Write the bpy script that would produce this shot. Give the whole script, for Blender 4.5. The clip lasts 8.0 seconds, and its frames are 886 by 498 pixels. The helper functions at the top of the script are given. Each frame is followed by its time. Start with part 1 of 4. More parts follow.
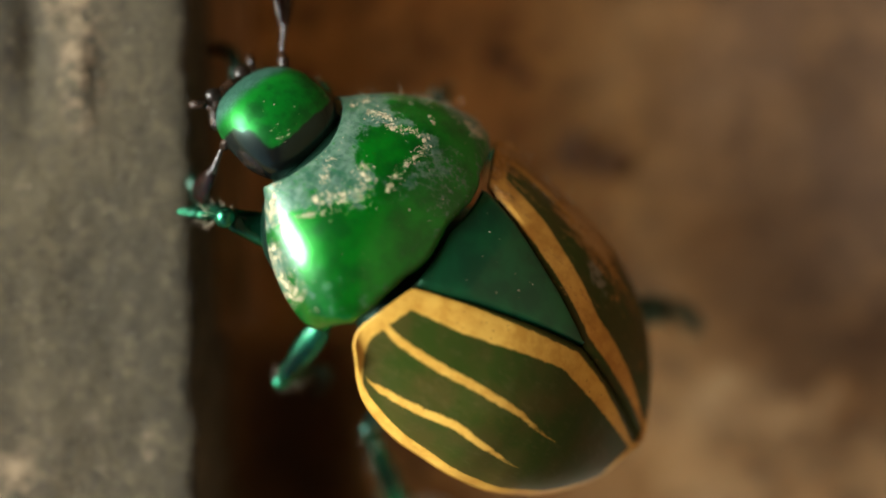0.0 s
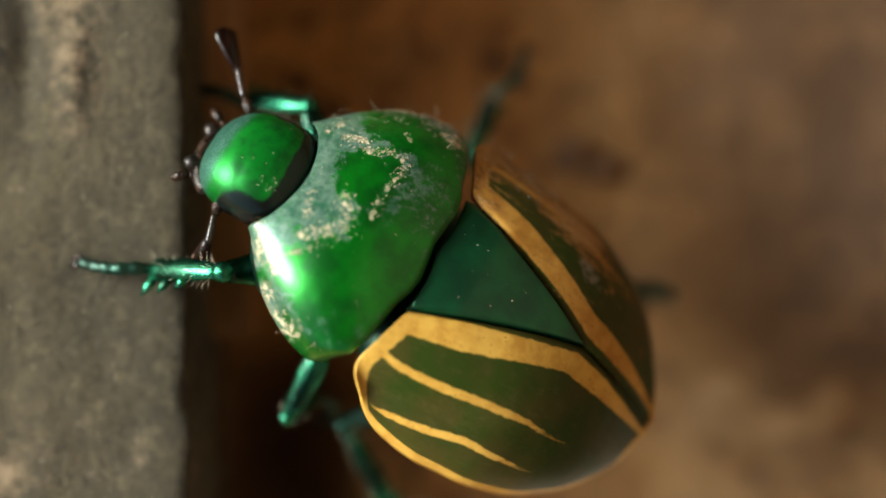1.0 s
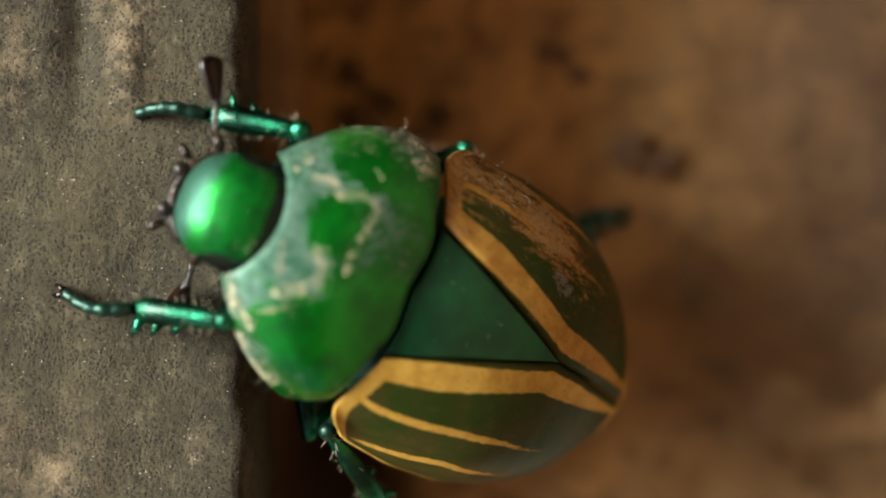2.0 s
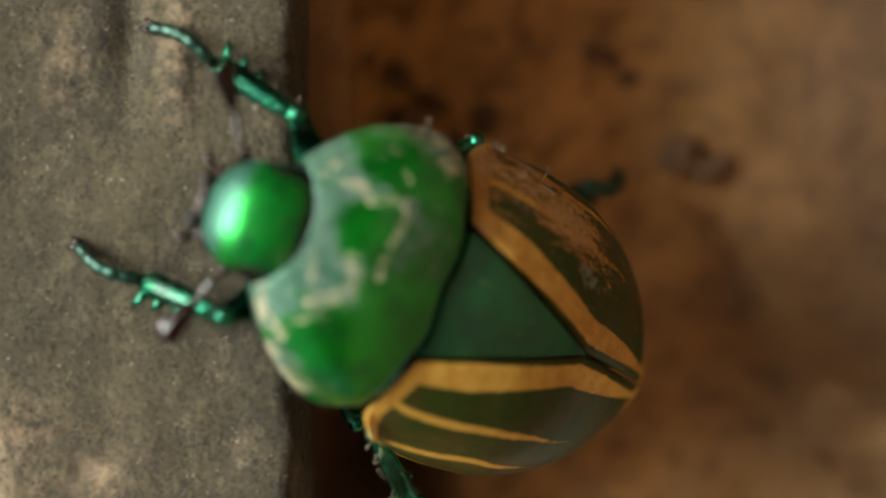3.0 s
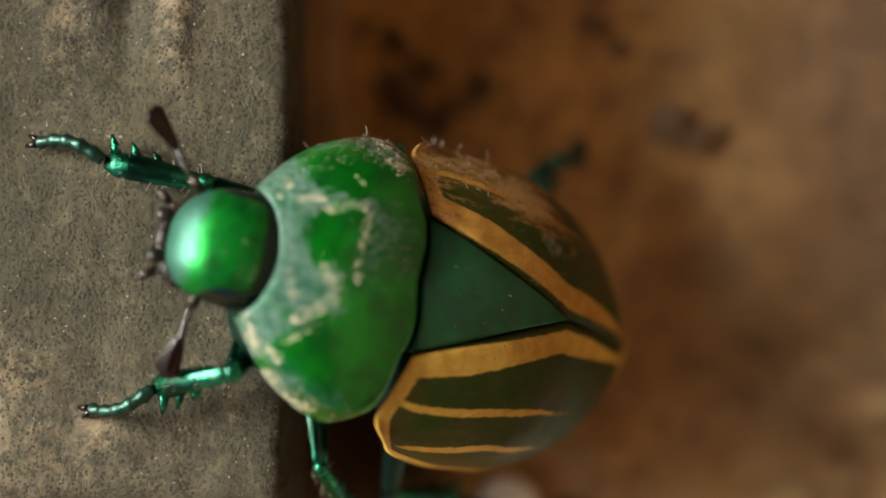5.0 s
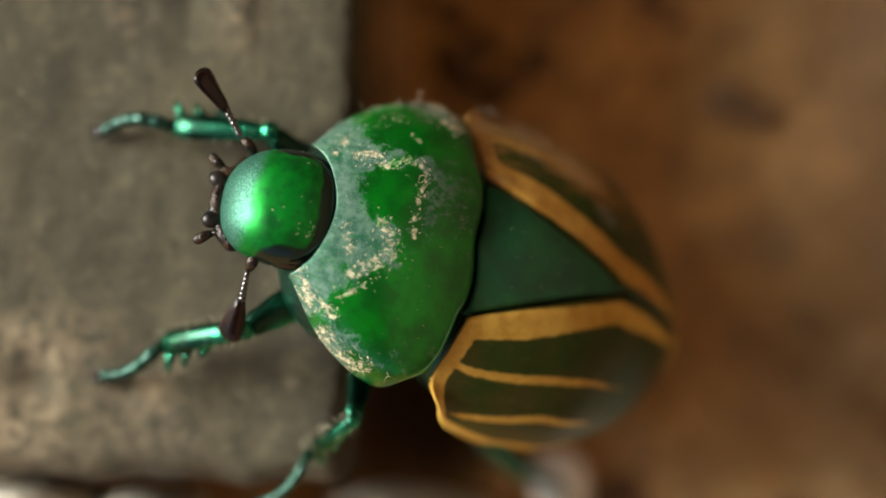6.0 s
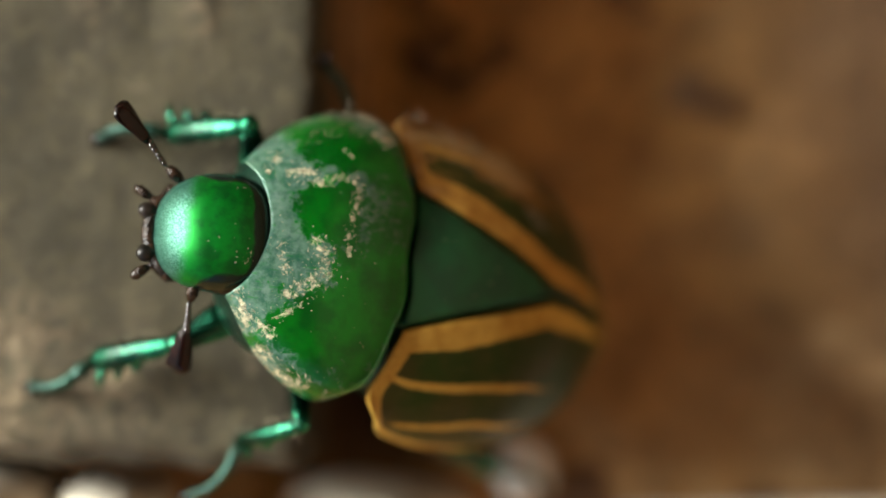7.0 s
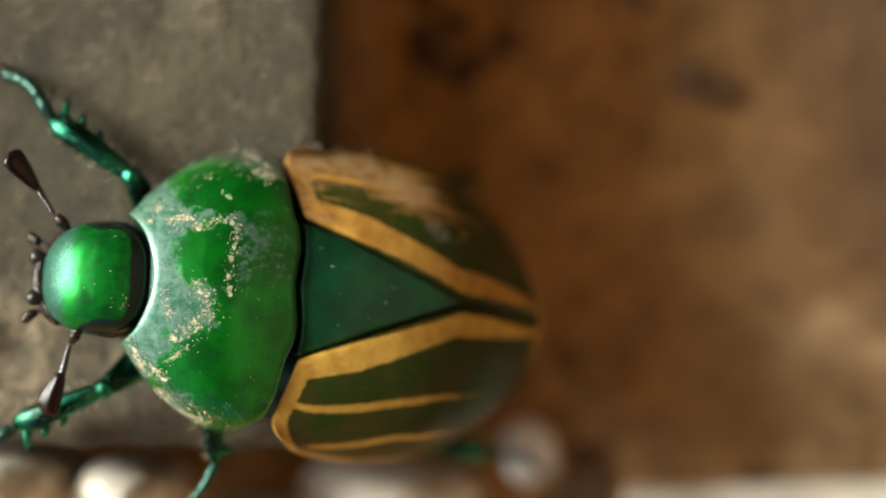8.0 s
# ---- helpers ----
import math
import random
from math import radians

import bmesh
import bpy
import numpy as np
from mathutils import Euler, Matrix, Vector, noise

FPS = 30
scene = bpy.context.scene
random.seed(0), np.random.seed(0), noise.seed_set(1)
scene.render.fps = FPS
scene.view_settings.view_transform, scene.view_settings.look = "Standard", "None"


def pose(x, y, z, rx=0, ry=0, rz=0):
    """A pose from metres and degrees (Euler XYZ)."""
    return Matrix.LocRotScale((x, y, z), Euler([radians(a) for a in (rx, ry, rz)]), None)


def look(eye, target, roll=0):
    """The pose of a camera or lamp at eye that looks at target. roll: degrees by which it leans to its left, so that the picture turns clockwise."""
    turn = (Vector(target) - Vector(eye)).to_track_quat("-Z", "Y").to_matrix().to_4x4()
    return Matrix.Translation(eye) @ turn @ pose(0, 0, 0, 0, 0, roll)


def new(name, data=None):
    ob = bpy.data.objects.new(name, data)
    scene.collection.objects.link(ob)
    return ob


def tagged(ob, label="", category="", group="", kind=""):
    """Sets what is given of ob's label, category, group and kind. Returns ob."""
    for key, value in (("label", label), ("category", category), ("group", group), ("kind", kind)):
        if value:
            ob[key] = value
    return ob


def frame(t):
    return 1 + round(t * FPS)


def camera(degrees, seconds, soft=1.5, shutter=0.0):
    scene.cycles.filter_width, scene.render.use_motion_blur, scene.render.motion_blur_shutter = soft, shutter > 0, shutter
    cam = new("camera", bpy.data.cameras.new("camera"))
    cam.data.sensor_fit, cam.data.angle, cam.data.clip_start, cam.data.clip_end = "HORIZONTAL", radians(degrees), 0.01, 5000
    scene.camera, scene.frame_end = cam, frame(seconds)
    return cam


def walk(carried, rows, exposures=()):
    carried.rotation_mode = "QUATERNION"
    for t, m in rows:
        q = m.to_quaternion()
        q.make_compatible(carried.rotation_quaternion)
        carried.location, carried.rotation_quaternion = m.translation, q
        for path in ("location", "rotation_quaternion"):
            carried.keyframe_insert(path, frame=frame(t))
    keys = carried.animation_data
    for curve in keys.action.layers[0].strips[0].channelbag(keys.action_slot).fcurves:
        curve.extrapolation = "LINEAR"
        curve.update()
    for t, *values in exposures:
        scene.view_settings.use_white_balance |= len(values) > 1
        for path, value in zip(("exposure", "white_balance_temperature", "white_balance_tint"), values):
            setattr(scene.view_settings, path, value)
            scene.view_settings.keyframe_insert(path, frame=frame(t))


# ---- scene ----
MM = 0.001

CAMERA_ROWS = [  # seconds, x, y, height in mm, lean in degrees
    (0, 5.17, -0.40, 121.9, -1.20),
    (0.2, 5.34, -0.38, 121.9, -1.15),
    (0.5, 5.51, -0.37, 121.9, -1.10),
    (1, 5.45, -0.11, 121.3, -0.90),
    (1.2, 5.59, -0.09, 121.3, -0.90),
    (2.3, 0.86, -0.49, 117.0, -0.30),
    (2.5, -0.27, -0.68, 116.7, -0.20),
    (2.7, -0.12, -0.45, 116.8, -0.10),
    (3, 0.08, -0.16, 117.0, 0.00),
    (3.2, 0.03, -0.08, 117.0, 0.00),
    (3.5, 0.00, 0.00, 117.0, 0.00),
    (4, -0.38, -0.61, 117.6, 0.05),
    (4.5, 0.16, -1.36, 118.2, 0.30),
    (4.7, 0.68, -1.66, 118.5, 0.50),
    (5, 0.51, -2.01, 119.0, 0.90),
    (5.2, -0.28, -2.50, 119.2, 0.70),
    (6.3, -2.60, -3.69, 118.8, 2.00),
    (6.5, -2.41, -3.63, 118.8, 2.00),
    (6.8, 0.22, -3.92, 119.2, 2.00),
    (7, -0.45, -4.07, 119.4, 2.00),
    (7.2, -0.51, -4.40, 120.0, 2.00),
    (7.5, -0.59, -4.84, 121.3, 1.80),
    (8, -0.79, -4.84, 122.3, 1.60),
]

FOCUS_ROWS = [  # seconds, height of the sharp plane in mm
    (0, 5.2), (1.2, 4.0), (2.3, -1.8), (3.0, -2.4), (3.5, -2.4), (4.0, -1.5), (4.5, 0.0), (5.2, 1.3), (6.3, 7.3), (6.5, 7.0), (7.0, 7.8), (7.5, 6.5), (8.0, 5.4),
]


def glide(rows, t):
    """Values at t on a smooth curve through the rows (seconds, values ...)."""
    ts = [r[0] for r in rows]
    if t <= ts[0]:
        return np.array(rows[0][1:], float)
    if t >= ts[-1]:
        return np.array(rows[-1][1:], float)
    i = max(k for k in range(len(ts)) if ts[k] <= t)
    p = [np.array(r[1:], float) for r in rows]

    def slope(k):
        if k in (0, len(ts) - 1):
            return np.zeros_like(p[0])
        a = (p[k] - p[k - 1]) / (ts[k] - ts[k - 1])
        b = (p[k + 1] - p[k]) / (ts[k + 1] - ts[k])
        return np.where(a * b > 0, 2 * a * b / np.where(np.abs(a + b) < 1e-9, 1e-9, a + b), 0)

    h = ts[i + 1] - ts[i]
    s = (t - ts[i]) / h
    return ((2 * s**3 - 3 * s**2 + 1) * p[i] + (s**3 - 2 * s**2 + s) * h * slope(i)
            + (3 * s**2 - 2 * s**3) * p[i + 1] + (s**3 - s**2) * h * slope(i + 1))


TIMES = [k / 10 for k in range(81)]

# ---- camera ----
cam = camera(20.0, 8.0, soft=1.8)
walk(cam, [(t, pose(x * MM, y * MM, z * MM, 0, 0, r)) for t in TIMES for x, y, z, r in [glide(CAMERA_ROWS, t)]],
     exposures=[(0, 1.0, 6700, 5), (8, 1.0, 6700, 5)])
focus = new("focus_target")
focus.empty_display_size = 0.002
walk(focus, [(t, pose(x * MM, y * MM, f * MM)) for t in TIMES
             for (x, y, z, r), (f,) in [(glide(CAMERA_ROWS, t), glide(FOCUS_ROWS, t))]])
cam.data.dof.use_dof = True
cam.data.dof.focus_object = focus
cam.data.dof.aperture_fstop = 10.5

# ---- light ----
SUN_FROM = Vector((-0.84, 0.22, 0.48)).normalized()
world = bpy.data.worlds.new("sky")
scene.world = world
world.use_nodes = True
wn = world.node_tree
sky = wn.nodes.new("ShaderNodeTexSky")
sky.sky_type, sky.sun_disc = "NISHITA", False
sky.air_density, sky.dust_density, sky.ozone_density = 0.7, 4.0, 0.3
sky.sun_elevation = math.asin(SUN_FROM.z)
sky.sun_rotation = math.atan2(SUN_FROM.x, SUN_FROM.y)
wn.links.new(sky.outputs[0], wn.nodes["Background"].inputs[0])
wn.nodes["Background"].inputs[1].default_value = 0.09
sun_data = bpy.data.lights.new("sun", "SUN")
sun_data.energy, sun_data.angle, sun_data.color = 4.8, radians(28), (0.92, 0.96, 0.98)
sun = new("sun", sun_data)
sun.matrix_world = look(SUN_FROM * 2, (0, 0, 0))


# ---- materials ----
class Nodes:
    """A small builder for node materials; coordinates are millimetres in the object's space."""

    def __init__(self, name):
        self.mat = bpy.data.materials.new(name)
        self.mat.use_nodes = True
        self.tree = self.mat.node_tree
        self.out = self.tree.nodes["Principled BSDF"]
        tc = self.tree.nodes.new("ShaderNodeTexCoord")
        self.mm = self.math_v("MULTIPLY", tc.outputs["Object"], (1000, 1000, 1000))

    def link(self, value, socket):
        if isinstance(value, (int, float)):
            socket.default_value = value
        elif isinstance(value, tuple):
            socket.default_value = value if len(value) == 4 or socket.type == "VECTOR" else (*value, 1)
        else:
            self.tree.links.new(value, socket)

    def math_v(self, op, a, b):
        n = self.tree.nodes.new("ShaderNodeVectorMath")
        n.operation = op
        self.link(a, n.inputs[0]), self.link(b, n.inputs[1])
        return n.outputs[0]

    def math(self, op, a, b=0.0, clamp=False):
        n = self.tree.nodes.new("ShaderNodeMath")
        n.operation, n.use_clamp = op, clamp
        self.link(a, n.inputs[0]), self.link(b, n.inputs[1])
        return n.outputs[0]

    def noise(self, scale, detail=4.0, rough=0.55, stretch=(1, 1, 1), seed=0.0):
        n = self.tree.nodes.new("ShaderNodeTexNoise")
        v = self.math_v("ADD", self.math_v("MULTIPLY", self.mm, stretch), (seed, seed * 1.7, seed * 0.6))
        self.link(v, n.inputs["Vector"])
        n.inputs["Scale"].default_value, n.inputs["Detail"].default_value, n.inputs["Roughness"].default_value = scale, detail, rough
        return n.outputs[0]

    def cells(self, scale, stretch=(1, 1, 1)):
        n = self.tree.nodes.new("ShaderNodeTexVoronoi")
        self.link(self.math_v("MULTIPLY", self.mm, stretch), n.inputs["Vector"])
        n.inputs["Scale"].default_value = scale
        return n.outputs["Distance"]

    def attribute(self, name):
        n = self.tree.nodes.new("ShaderNodeAttribute")
        n.attribute_name = name
        return n.outputs["Fac"]

    def step(self, value, lo, hi):
        n = self.tree.nodes.new("ShaderNodeMapRange")
        n.interpolation_type = "SMOOTHSTEP"
        self.link(value, n.inputs[0])
        n.inputs[1].default_value, n.inputs[2].default_value = lo, hi
        return n.outputs[0]

    def mix(self, fac, a, b):
        n = self.tree.nodes.new("ShaderNodeMix")
        n.data_type = "RGBA"
        self.link(fac, n.inputs[0]), self.link(a, n.inputs[6]), self.link(b, n.inputs[7])
        return n.outputs[2]

    def bump(self, height, distance, strength=1.0, under=None):
        n = self.tree.nodes.new("ShaderNodeBump")
        n.inputs["Strength"].default_value, n.inputs["Distance"].default_value = strength, distance
        self.link(height, n.inputs["Height"])
        if under is not None:
            self.link(under, n.inputs["Normal"])
        return n.outputs[0]

    def finish(self, color, rough, metal=0.0, normal=None, coat=0.0, coat_rough=0.1, ior=1.5, sheen=(1, 1, 1), coat_ior=1.6):
        s = self.out.inputs
        s["Specular Tint"].default_value = (*sheen, 1)
        self.link(color, s["Base Color"]), self.link(rough, s["Roughness"]), self.link(metal, s["Metallic"])
        s["Coat IOR"].default_value = coat_ior
        s["Coat Weight"].default_value, s["Coat Roughness"].default_value, s["IOR"].default_value = coat, coat_rough, ior
        if normal is not None:
            self.link(normal, s["Normal"])
        return self.mat


def green_shell(name, base, deep, rough=0.28, coat=0.3, haze=0.25, relief=0.000012, metal=0.7):
    """Clean metallic green cuticle."""
    n = Nodes(name)
    tone = n.mix(n.step(n.noise(0.5, 4), 0.35, 0.65), base, deep)
    r = n.math("ADD", rough, n.math("MULTIPLY", n.math("SUBTRACT", n.noise(2.0, 4, 0.65), 0.5), 0.16))
    return n.finish(tone, r, metal, n.bump(n.noise(7.0, 4, 0.6), relief, 0.6), coat, haze, 1.7, (0.45, 1.0, 0.80), 1.6)


def dusty_shell(name, base, deep, rough, coat, haze, gleam, head=False):
    """Metallic green cuticle under a soil film (attribute 'film') and a gritty crust (attribute 'crust'); head: with a
    black rim and a granular front whose mint colour holds a painted sheen.
    """
    n = Nodes(name)
    tone = n.mix(n.step(n.noise(0.9 if head else 0.45, 6, 0.62), 0.36, 0.64), base, deep)
    wear = n.math("ADD", n.math("MULTIPLY", n.math("SUBTRACT", n.noise(1.2, 10, 0.78), 0.5), 2.6),
                  n.math("MULTIPLY", n.math("SUBTRACT", n.noise(3.6, 6, 0.72, (1, 1, 1), 5), 0.5), 1.5))
    spread = n.math("ADD", n.attribute("film"), wear)
    film = n.math("ADD", n.math("MULTIPLY", n.step(spread, 0.38, 0.60), 0.70), n.math("MULTIPLY", n.step(spread, 0.1, 1.1), 0.30))
    film = n.math("MULTIPLY", film, n.math("ADD", 0.52, n.math("MULTIPLY", n.noise(2.6, 8, 0.75, (1, 1, 1), 8), 0.75)), True)
    scratch = n.step(n.noise(2.6, 3, 0.5, (0.35, 3.0, 1), 12), 0.63, 0.68)
    film = n.math("MULTIPLY", film, n.math("SUBTRACT", 1.0, n.math("MULTIPLY", scratch, 0.5)))
    grit = n.math("ADD", n.attribute("crust"), n.math("MULTIPLY", n.math("SUBTRACT", n.noise(2.9, 9, 0.78, (1, 1, 1), 3), 0.5), 3.2))
    crust = n.step(grit, 0.80, 0.92)
    tone = n.mix(film, tone, n.mix(n.step(n.noise(1.9, 8, 0.75), 0.34, 0.66), (0.013, 0.054, 0.038), (0.112, 0.165, 0.136)))
    earth = n.mix(n.step(n.noise(6.5, 4, 0.7), 0.35, 0.65), (0.10, 0.085, 0.050), (0.60, 0.52, 0.34))
    metal = n.math("MULTIPLY", n.math("SUBTRACT", 1.0, film), gleam)
    r = n.math("ADD", rough, n.math("ADD", n.math("MULTIPLY", n.math("SUBTRACT", n.noise(1.7, 4), 0.5), 0.10), n.math("MULTIPLY", film, 0.10)))
    height = n.math("ADD", n.math("MULTIPLY", n.noise(8.0, 3), 0.10), n.math("ADD", n.math("MULTIPLY", film, 0.12), n.math("MULTIPLY", crust, n.math("ADD", 0.5, n.noise(9.0, 3)))))
    if head:
        front = n.step(n.math("ADD", n.attribute("front"), n.math("MULTIPLY", n.math("SUBTRACT", n.noise(2.2, 4), 0.5), 0.35)), 0.30, 0.80)
        grain = n.noise(14.0, 3, 0.7)
        # pale sheen of the granular front, painted as mint
        tone = n.mix(front, tone, n.mix(n.step(grain, 0.4, 0.65), (0.006, 0.065, 0.038), (0.085, 0.200, 0.155)))
        r = n.math("ADD", r, n.math("MULTIPLY", front, 0.06))
        height = n.math("ADD", height, n.math("MULTIPLY", n.math("MULTIPLY", front, grain), 0.55))
        black = n.step(n.math("ADD", n.attribute("rim"), n.math("MULTIPLY", n.math("SUBTRACT", n.noise(1.2, 3), 0.5), 0.25)), 0.4, 0.6)
        tone = n.mix(black, tone, (0.004, 0.005, 0.005))
        r = n.math("SUBTRACT", r, n.math("MULTIPLY", black, 0.17))
        metal = n.math("MULTIPLY", metal, n.math("SUBTRACT", 1.0, n.math("MULTIPLY", black, 0.8)))
    if not head:
        grime = n.step(n.math("ADD", n.attribute("grime"), n.math("MULTIPLY", n.math("SUBTRACT", n.noise(1.4, 9, 0.75, (1, 1, 1), 15), 0.5), 1.8)), 0.42, 0.62)
        tone = n.mix(n.math("MULTIPLY", grime, 0.9), tone, n.mix(n.step(n.noise(5.0, 5, 0.7), 0.4, 0.65), (0.010, 0.014, 0.009), (0.075, 0.070, 0.050)))
        metal = n.math("MULTIPLY", metal, n.math("SUBTRACT", 1.0, grime))
        height = n.math("ADD", height, n.math("MULTIPLY", grime, n.math("MULTIPLY", n.noise(5.0, 5, 0.7), 0.8)))
    tone = n.mix(crust, tone, earth)
    metal = n.math("MULTIPLY", metal, n.math("SUBTRACT", 1.0, crust))
    r = n.math("ADD", r, n.math("MULTIPLY", crust, 0.4))
    return n.finish(tone, r, metal, n.bump(height, 0.00006, 0.5), coat, haze, 1.45, (0.45, 1.0, 0.80), 1.6)


def striped_shell(name, soil, light, dark):
    """Olive wing case with stripes (attribute 'stripe') between two ochres; soil: how much rusty earth clings to it (attribute 'soil')."""
    n = Nodes(name)
    edge = n.math("ADD", n.attribute("stripe"), n.math("MULTIPLY", n.math("SUBTRACT", n.noise(2.6, 7, 0.7), 0.5), 0.28))
    stripe = n.step(edge, 0.0, 0.14)
    olive = n.mix(n.step(n.noise(0.35, 4), 0.35, 0.65), (0.021, 0.038, 0.005), (0.041, 0.039, 0.008))
    olive = n.mix(n.math("MULTIPLY", n.step(n.noise(2.2, 7, 0.72, (0.6, 1.3, 1), 6), 0.5, 0.7), 0.30), olive, (0.080, 0.068, 0.026))
    ochre = n.mix(n.step(n.noise(0.9, 6, 0.65), 0.35, 0.7), light, dark)
    ochre = n.mix(n.math("MULTIPLY", n.math("SUBTRACT", 1.0, n.step(n.cells(3.2), 0.08, 0.17)), n.step(n.noise(0.5, 3, 0.5, (1, 1, 1), 7), 0.45, 0.6)), ochre, (0.11, 0.06, 0.02))
    tone = n.mix(stripe, olive, ochre)
    fine = n.noise(1.5, 9, 0.72, (0.5, 1.6, 1))
    spread = n.math("ADD", n.attribute("soil"), n.math("MULTIPLY", n.math("SUBTRACT", fine, 0.5), 2.4))
    earth = n.math("MULTIPLY", n.step(spread, 0.45, 0.85), soil)
    tone = n.mix(earth, tone, n.mix(n.step(n.noise(3.5, 6, 0.7), 0.3, 0.7), (0.10, 0.050, 0.014), (0.40, 0.205, 0.060)))
    ash = n.math("MULTIPLY", n.step(n.math("ADD", n.attribute("ash"), n.math("MULTIPLY", n.math("SUBTRACT", n.noise(2.6, 8, 0.74), 0.5), 1.6)), 0.45, 0.8), 0.55)
    tone = n.mix(ash, tone, (0.26, 0.235, 0.20))
    crumbs = n.math("MULTIPLY", n.step(n.math("ADD", spread, n.math("MULTIPLY", n.noise(5.0, 4, 0.7), 1.2)), 1.4, 1.6), soil)
    tone = n.mix(n.math("MULTIPLY", crumbs, 0.6), tone, (0.44, 0.29, 0.14))
    r = n.math("ADD", n.math("ADD", 0.36, n.math("MULTIPLY", n.noise(1.1, 5, 0.6), 0.10)), n.math("MULTIPLY", n.math("MAXIMUM", earth, crumbs), 0.35))
    pits = n.step(n.cells(3.2), 0.0, 0.2)
    normal = n.bump(n.math("ADD", n.math("MULTIPLY", pits, 0.5), n.math("ADD", n.noise(1.2, 4), crumbs)), 0.00005, 0.4)
    return n.finish(tone, r, 0.0, normal, 0.0, 0.2, 1.22)


def plain(name, a, b, rough, metal=0.0, scale=3.0, relief=0.00005, coat=0.0, ior=1.5):
    n = Nodes(name)
    tone = n.mix(n.step(n.noise(scale, 5), 0.35, 0.65), a, b)
    r = n.math("ADD", rough, n.math("MULTIPLY", n.math("SUBTRACT", n.noise(scale * 0.4, 3), 0.5), 0.2))
    return n.finish(tone, r, metal, n.bump(n.noise(scale * 2.5, 4), relief, 0.6), coat, ior=ior)


def stone_material():
    n = Nodes("grey_stone")
    cloud = n.noise(0.16, 5, 0.6, (1, 0.55, 1))
    tone = n.mix(n.step(cloud, 0.35, 0.68), (0.0336, 0.0279, 0.0129), (0.0673, 0.0544, 0.0260))
    tone = n.mix(n.step(n.noise(0.34, 6, 0.65, (1.2, 0.6, 1), 3.3), 0.62, 0.76), tone, (0.1830, 0.1394, 0.0853))
    tone = n.mix(n.math("MULTIPLY", n.step(n.noise(0.8, 6, 0.66, (1, 1, 1), 17), 0.50, 0.66), 0.5), tone, (0.1098, 0.0898, 0.0468))
    tone = n.mix(n.math("MULTIPLY", n.step(n.noise(1.1, 6, 0.66, (1, 1, 1), 27), 0.52, 0.66), 0.5), tone, (0.0220, 0.0177, 0.0095))
    dots = n.math("SUBTRACT", 1.0, n.step(n.math("ADD", n.cells(5.2), n.math("MULTIPLY", n.math("SUBTRACT", n.noise(1.3, 3), 0.5), 0.5)), 0.26, 0.38))
    pores = n.math("MULTIPLY", dots, n.step(n.noise(0.2, 3, 0.5, (1, 1, 1), 1), 0.25, 0.5))
    tone = n.mix(n.math("MULTIPLY", n.attribute("pale"), n.math("MULTIPLY", n.step(n.noise(1.1, 5, 0.65), 0.35, 0.6), 0.9)), tone, (0.2782, 0.2040, 0.1233))
    tone = n.mix(n.math("MULTIPLY", pores, 0.86), tone, (0.0102, 0.0082, 0.0050))
    glint = n.step(n.noise(6.0, 1, 0.5, (1, 1, 1), 11), 0.735, 0.77)
    tone = n.mix(n.math("MULTIPLY", glint, 0.7), tone, (0.4538, 0.3944, 0.3034))
    h = n.math("SUBTRACT", n.math("ADD", n.math("ADD", n.math("MULTIPLY", n.noise(0.6, 8, 0.62), 2.2), n.math("MULTIPLY", n.noise(2.6, 6, 0.7), 1.6)), n.math("MULTIPLY", glint, 0.2)), n.math("MULTIPLY", pores, 0.35))
    return n.finish(tone, n.math("SUBTRACT", 0.88, n.math("MULTIPLY", glint, 0.5)), 0.0, n.bump(h, 0.0003, 0.6))


def soil_material():
    n = Nodes("brown_soil")
    warp = n.noise(0.18, 3, 0.5, (1, 1, 1), 2)
    n.mm = n.math_v("ADD", n.mm, n.math_v("MULTIPLY", warp, (5.0, 4.0, 0.0)))
    tone = n.mix(n.step(n.noise(0.09, 4, 0.6), 0.36, 0.64), (0.080, 0.036, 0.0095), (0.128, 0.062, 0.018))
    # warm fill light painted into the soil that lies in the slab's shadow
    tone = n.mix(n.math("MULTIPLY", n.attribute("painted_fill"), 0.9), tone, n.mix(n.noise(0.3, 5, 0.6), (0.52, 0.24, 0.062), (0.68, 0.36, 0.105)))
    tone = n.mix(n.step(n.noise(0.26, 5, 0.62, (1, 1, 1), 4), 0.53, 0.72), tone, (0.22, 0.117, 0.041))
    tone = n.mix(n.math("MULTIPLY", n.step(n.noise(0.17, 5, 0.62, (1, 1.2, 1), 9), 0.54, 0.70), 0.42), tone, (0.095, 0.046, 0.018))
    tone = n.mix(n.math("MULTIPLY", n.noise(2.5, 6, 0.7), 0.24), tone, (0.10, 0.055, 0.025))
    tone = n.mix(n.math("MULTIPLY", n.attribute("dry"), n.step(n.noise(0.16, 5, 0.6, (1, 1, 1), 14), 0.28, 0.62)), tone, (0.46, 0.30, 0.145))
    tone = n.mix(n.math("MULTIPLY", n.step(n.noise(0.5, 5, 0.6, (1, 1, 1), 21), 0.50, 0.60), 0.35), tone, (0.27, 0.138, 0.047))
    tone = n.mix(n.math("MULTIPLY", n.step(n.noise(0.62, 5, 0.6, (1, 1, 1), 31), 0.52, 0.62), 0.48), tone, (0.075, 0.036, 0.014))
    # pit shade and a dark right-hand patch, put into the soil colour
    tone = n.mix(n.math("MULTIPLY", n.attribute("painted_dark"), 0.9), tone, (0.030, 0.016, 0.010))
    return n.finish(tone, 0.92, 0.0, n.bump(n.noise(0.9, 9, 0.65), 0.0008, 0.8))


